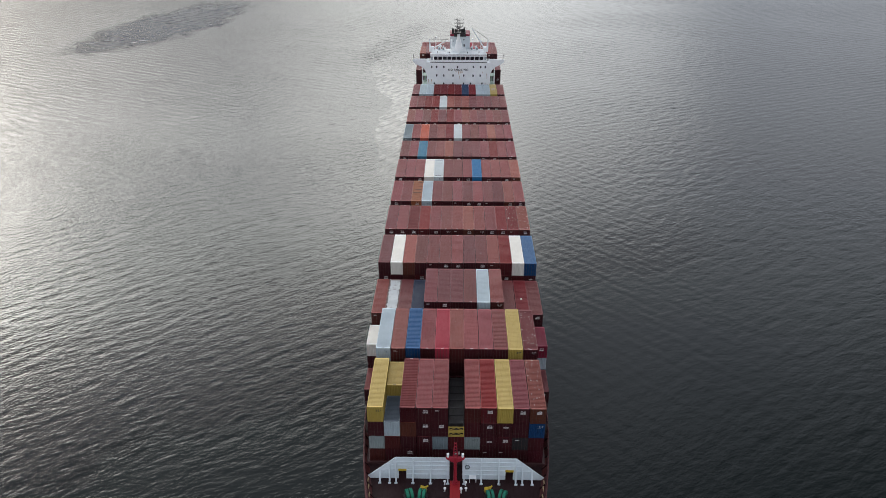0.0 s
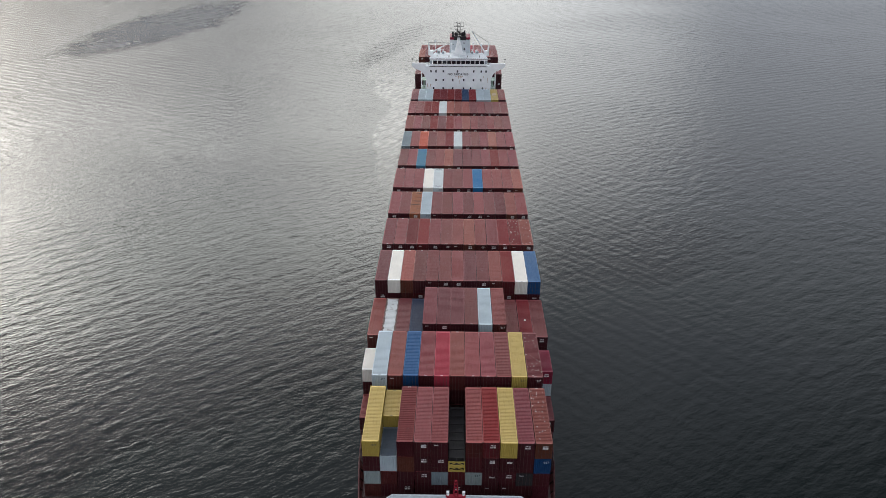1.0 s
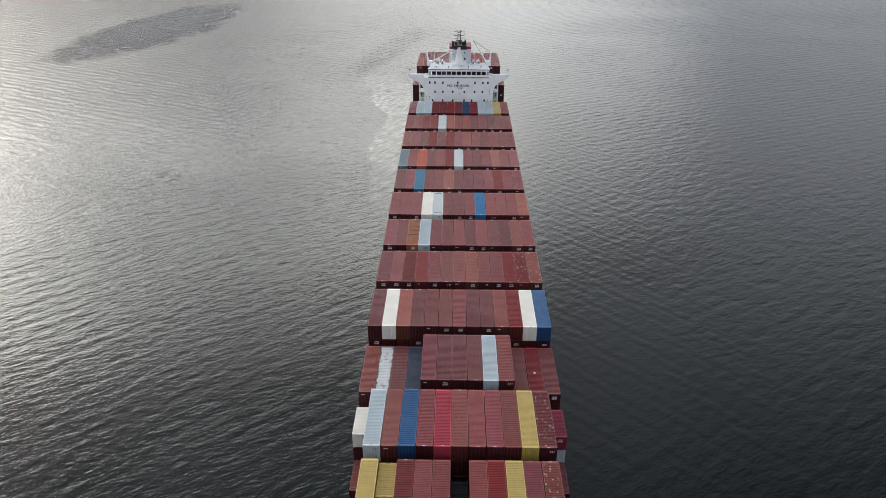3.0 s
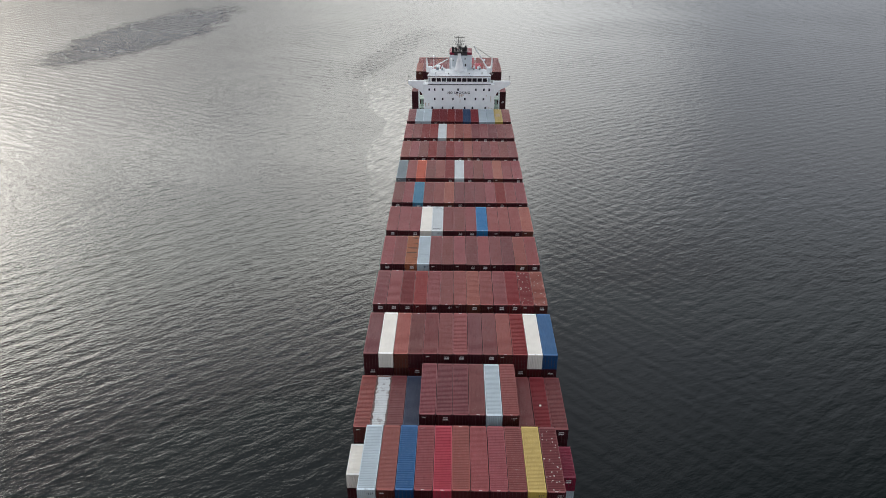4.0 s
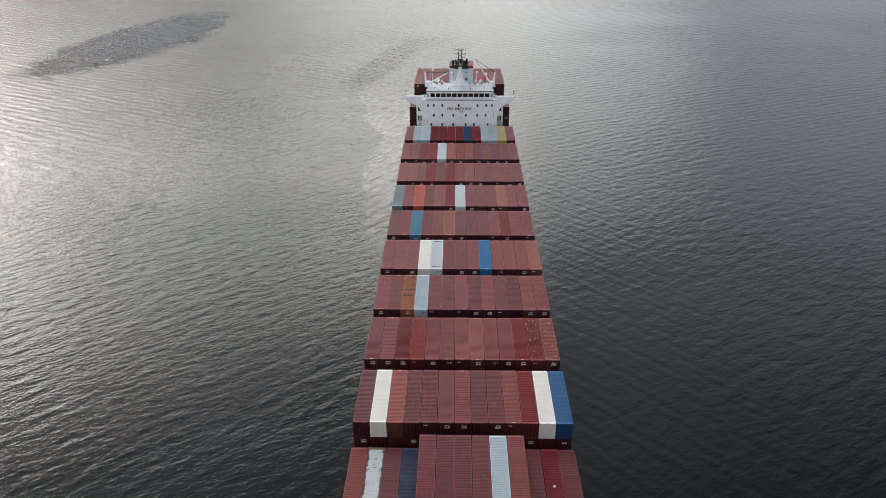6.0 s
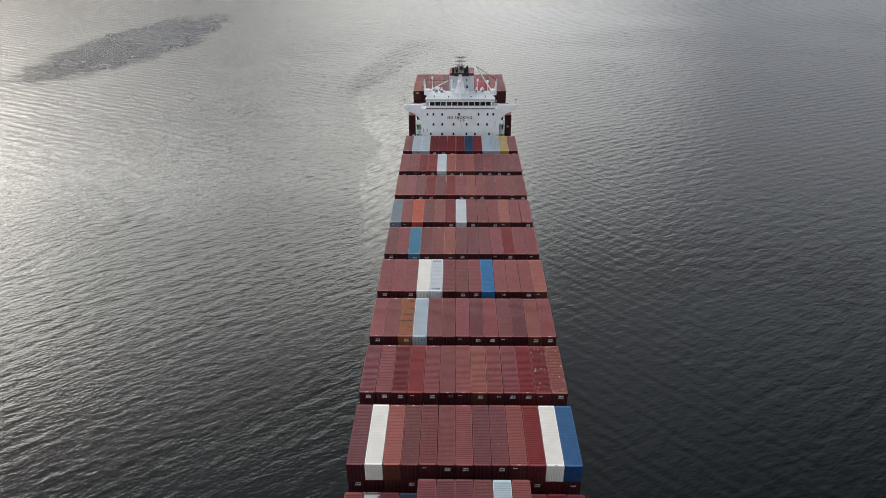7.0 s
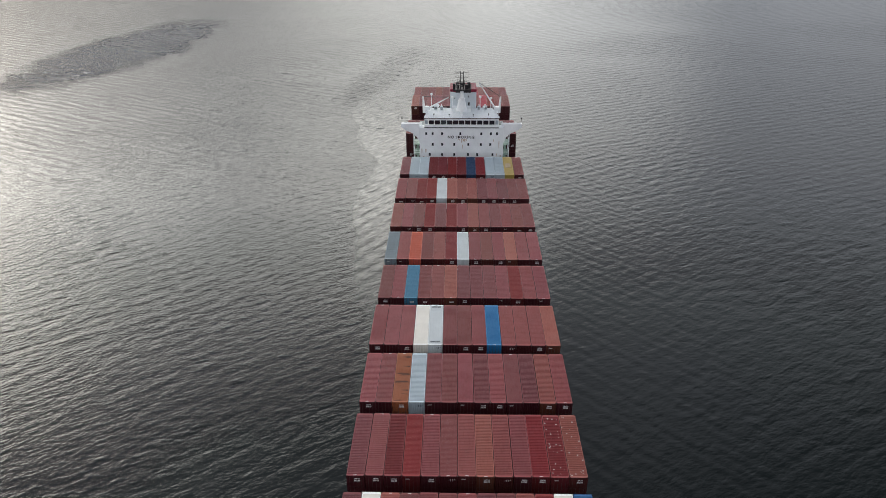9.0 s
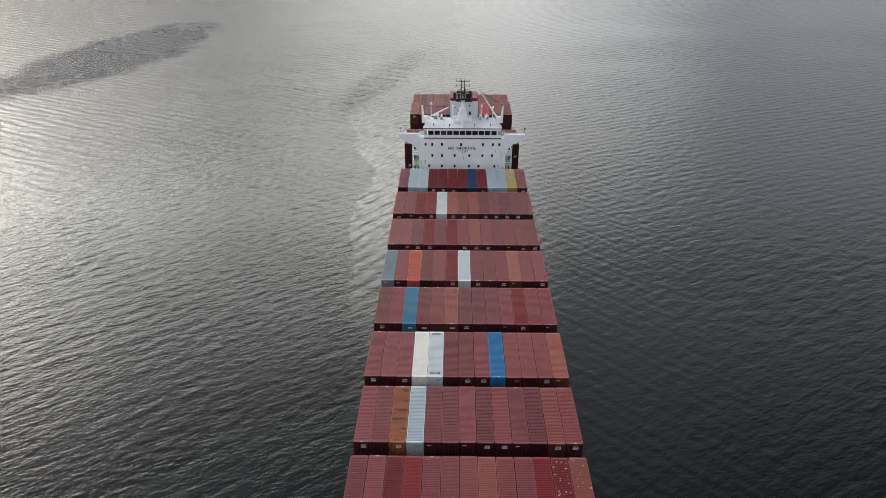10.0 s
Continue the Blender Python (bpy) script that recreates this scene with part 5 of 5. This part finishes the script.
def torus(bm, R, r, n=18, m=8):
    """A ring standing in the xz plane."""
    rings = []
    for i in range(n):
        a = 2 * math.pi * i / n
        rings.append([bm.verts.new(((R + r * math.cos(2 * math.pi * j / m)) * math.cos(a), r * math.sin(2 * math.pi * j / m),
                                    (R + r * math.cos(2 * math.pi * j / m)) * math.sin(a))) for j in range(m)])
    for i in range(n):
        for j in range(m):
            bm.faces.new((rings[i][j], rings[(i + 1) % n][j], rings[(i + 1) % n][(j + 1) % m], rings[i][(j + 1) % m]))


deck_fittings()


def side_galleries():
    """Open stair landings on both sides of the accommodation block."""
    for sgn in (-1, 1):
        g = thing("stair_gallery", "pale green and white stair landings beside the accommodation block", "stair landing", "side stairs")
        for z in (19.0, 22.0, 25.0):
            bm = bmesh.new()
            box(bm, *sorted((sgn * 11.64, sgn * 13.4)), FACE + 1.5, FACE + 6.0, z, z + 0.12)
            part("landing", bm, GALLERY, g)
            for y in (FACE + 1.6, FACE + 3.7, FACE + 5.9):
                bm = bmesh.new()
                rod(bm, (sgn * 13.3, y, z + 0.12), (sgn * 13.3, y, z + 1.15), 0.04, seg=6)
                part("stanchion", bm, SHIP_WHITE, g)
            for dz in (0.65, 1.15):
                bm = bmesh.new()
                rod(bm, (sgn * 13.3, FACE + 1.55, z + dz), (sgn * 13.3, FACE + 5.95, z + dz), 0.04, seg=6)
                rod(bm, (sgn * 11.7, FACE + 1.55, z + dz), (sgn * 13.3, FACE + 1.55, z + dz), 0.04, seg=6)
                part("handrail", bm, SHIP_WHITE, g)
        for z in (19.12, 22.12):
            bm = bmesh.new()
            prism(bm, [(FACE + 2.0, z), (FACE + 2.4, z), (FACE + 5.4, z + 2.88), (FACE + 5.0, z + 2.88)], "x", *sorted((sgn * 12.0, sgn * 12.7)))
            part("stair_flight", bm, GALLERY, g)
        for y in (FACE + 1.55, FACE + 5.95):
            bm = bmesh.new()
            box(bm, *sorted((sgn * 13.2, sgn * 13.4)), y - 0.06, y + 0.06, MAIN_DECK, 29.0)
            part("pillar", bm, SHIP_WHITE, g)


side_galleries()


def roof_clutter():
    """Dishes, searchlights and aerials on the bridge roof."""
    for x, y, h, r in ((-6.6, 5.2, 1.5, 0.45), (-4.9, 4.4, 0.9, 0.35), (6.2, 5.0, 1.2, 0.4)):
        d = thing("satellite_dome", "white satellite dome on a short post", "satellite dome", "satellite domes", at=(x, FACE + y, 33.3))
        bm = bmesh.new()
        rod(bm, (0, 0, 0), (0, 0, h), 0.12, seg=8)
        part("post", bm, SHIP_WHITE, d)
        bm = bmesh.new()
        bmesh.ops.create_uvsphere(bm, u_segments=14, v_segments=9, radius=r, matrix=Matrix.Translation((0, 0, h + r * 0.8)))
        part("dome", bm, SHIP_WHITE, d)
    for x, y in ((-7.6, 1.6), (7.4, 1.6), (3.2, 1.2), (-3.4, 1.2)):
        d = thing("searchlight", "small dark searchlight on the bridge roof", "searchlight", "searchlights", at=(x, FACE + y, 33.3))
        bm = bmesh.new()
        rod(bm, (0, 0, 0), (0, 0, 0.5), 0.06, seg=6)
        part("stand", bm, DARK_STEEL, d)
        bm = bmesh.new()
        rod(bm, (0, -0.2, 0.62), (0, 0.2, 0.62), 0.2, 0.14, 10)
        part("lamp", bm, DARK_STEEL, d)
    for x, y, h in ((-8.4, 6.5, 4.4), (5.2, 6.8, 3.6), (8.2, 7.4, 3.0), (-2.6, 7.6, 3.2)):
        d = thing("aerial_post", "thin white aerial post with a small box on top", "aerial", "aerial posts", at=(x, FACE + y, 33.3))
        bm = bmesh.new()
        rod(bm, (0, 0, 0), (0, 0, h), 0.09, 0.06, 8)
        part("post", bm, SHIP_WHITE, d)
        bm = bmesh.new()
        box(bm, -0.3, 0.3, -0.25, 0.25, h, h + 0.55)
        part("box", bm, SHIP_WHITE, d, bevel=0.03)
    for x, y, w in ((-7.2, 7.6, 1.1), (-5.6, 7.2, 0.8), (4.9, 7.4, 0.9), (6.6, 7.7, 1.2)):
        u = thing("vent_unit", "pale grey ventilation unit with a dark louvre on the bridge roof", "vent unit", "roof vent units", at=(x, FACE + y, 33.3))
        bm = bmesh.new()
        box(bm, -w / 2, w / 2, -0.45, 0.45, 0.0, 0.95)
        part("housing", bm, CASING, u, bevel=0.05)
        bm = bmesh.new()
        for k in range(4):
            box(bm, -w / 2 + 0.14, w / 2 - 0.14, -0.475, -0.452, 0.18 + 0.17 * k, 0.27 + 0.17 * k)
        part("louvre", bm, DARK_STEEL, u, "dark louvre slats")
        bm = bmesh.new()
        rod(bm, (0, 0, 0.95), (0, 0, 1.3), 0.12, seg=8)
        rod(bm, (0, 0, 1.3), (0, 0, 1.42), 0.26, 0.2, 10)
        part("cowl", bm, SHIP_WHITE, u)
    lk = thing("deck_locker", "low white equipment locker on the bridge roof", "locker", at=(0, FACE + 6.2, 33.3))
    bm = bmesh.new()
    box(bm, -2.6, 2.6, -1.0, 1.0, 0, 1.1)
    part("body", bm, SHIP_WHITE, lk, bevel=0.05)
    bm = bmesh.new()
    box(bm, -2.7, 2.7, -1.1, 1.1, 1.1, 1.18)
    part("lid", bm, DECK_GREY, lk)


roof_clutter()


def roof_patches():
    """Two pale tarpaulin patches lying on container roofs."""
    for x, y, z, w, d in ((col_x(11) - 0.1, BAY_Y[11] + 6.2, BAY_TOP[11], 1.5, 3.0), (col_x(11), BAY_Y[2] + 5.3, BAY_TOP[2] - 2.6, 0.36, 0.4)):
        p = thing("roof_patch", "pale weathered sheet lying flat on a container roof", "sheet", "roof sheets", at=(x, y, z))
        bm = bmesh.new()
        prism(bm, [(-w / 2, -d / 2), (w * 0.4, -d * 0.46), (w / 2, d * 0.4), (w * 0.1, d / 2), (-w * 0.45, d * 0.42)], "z", 0.0, 0.03)
        part("sheet", bm, PAINT["faded"] if w > 1 else PAINT["white"], p)


roof_patches()
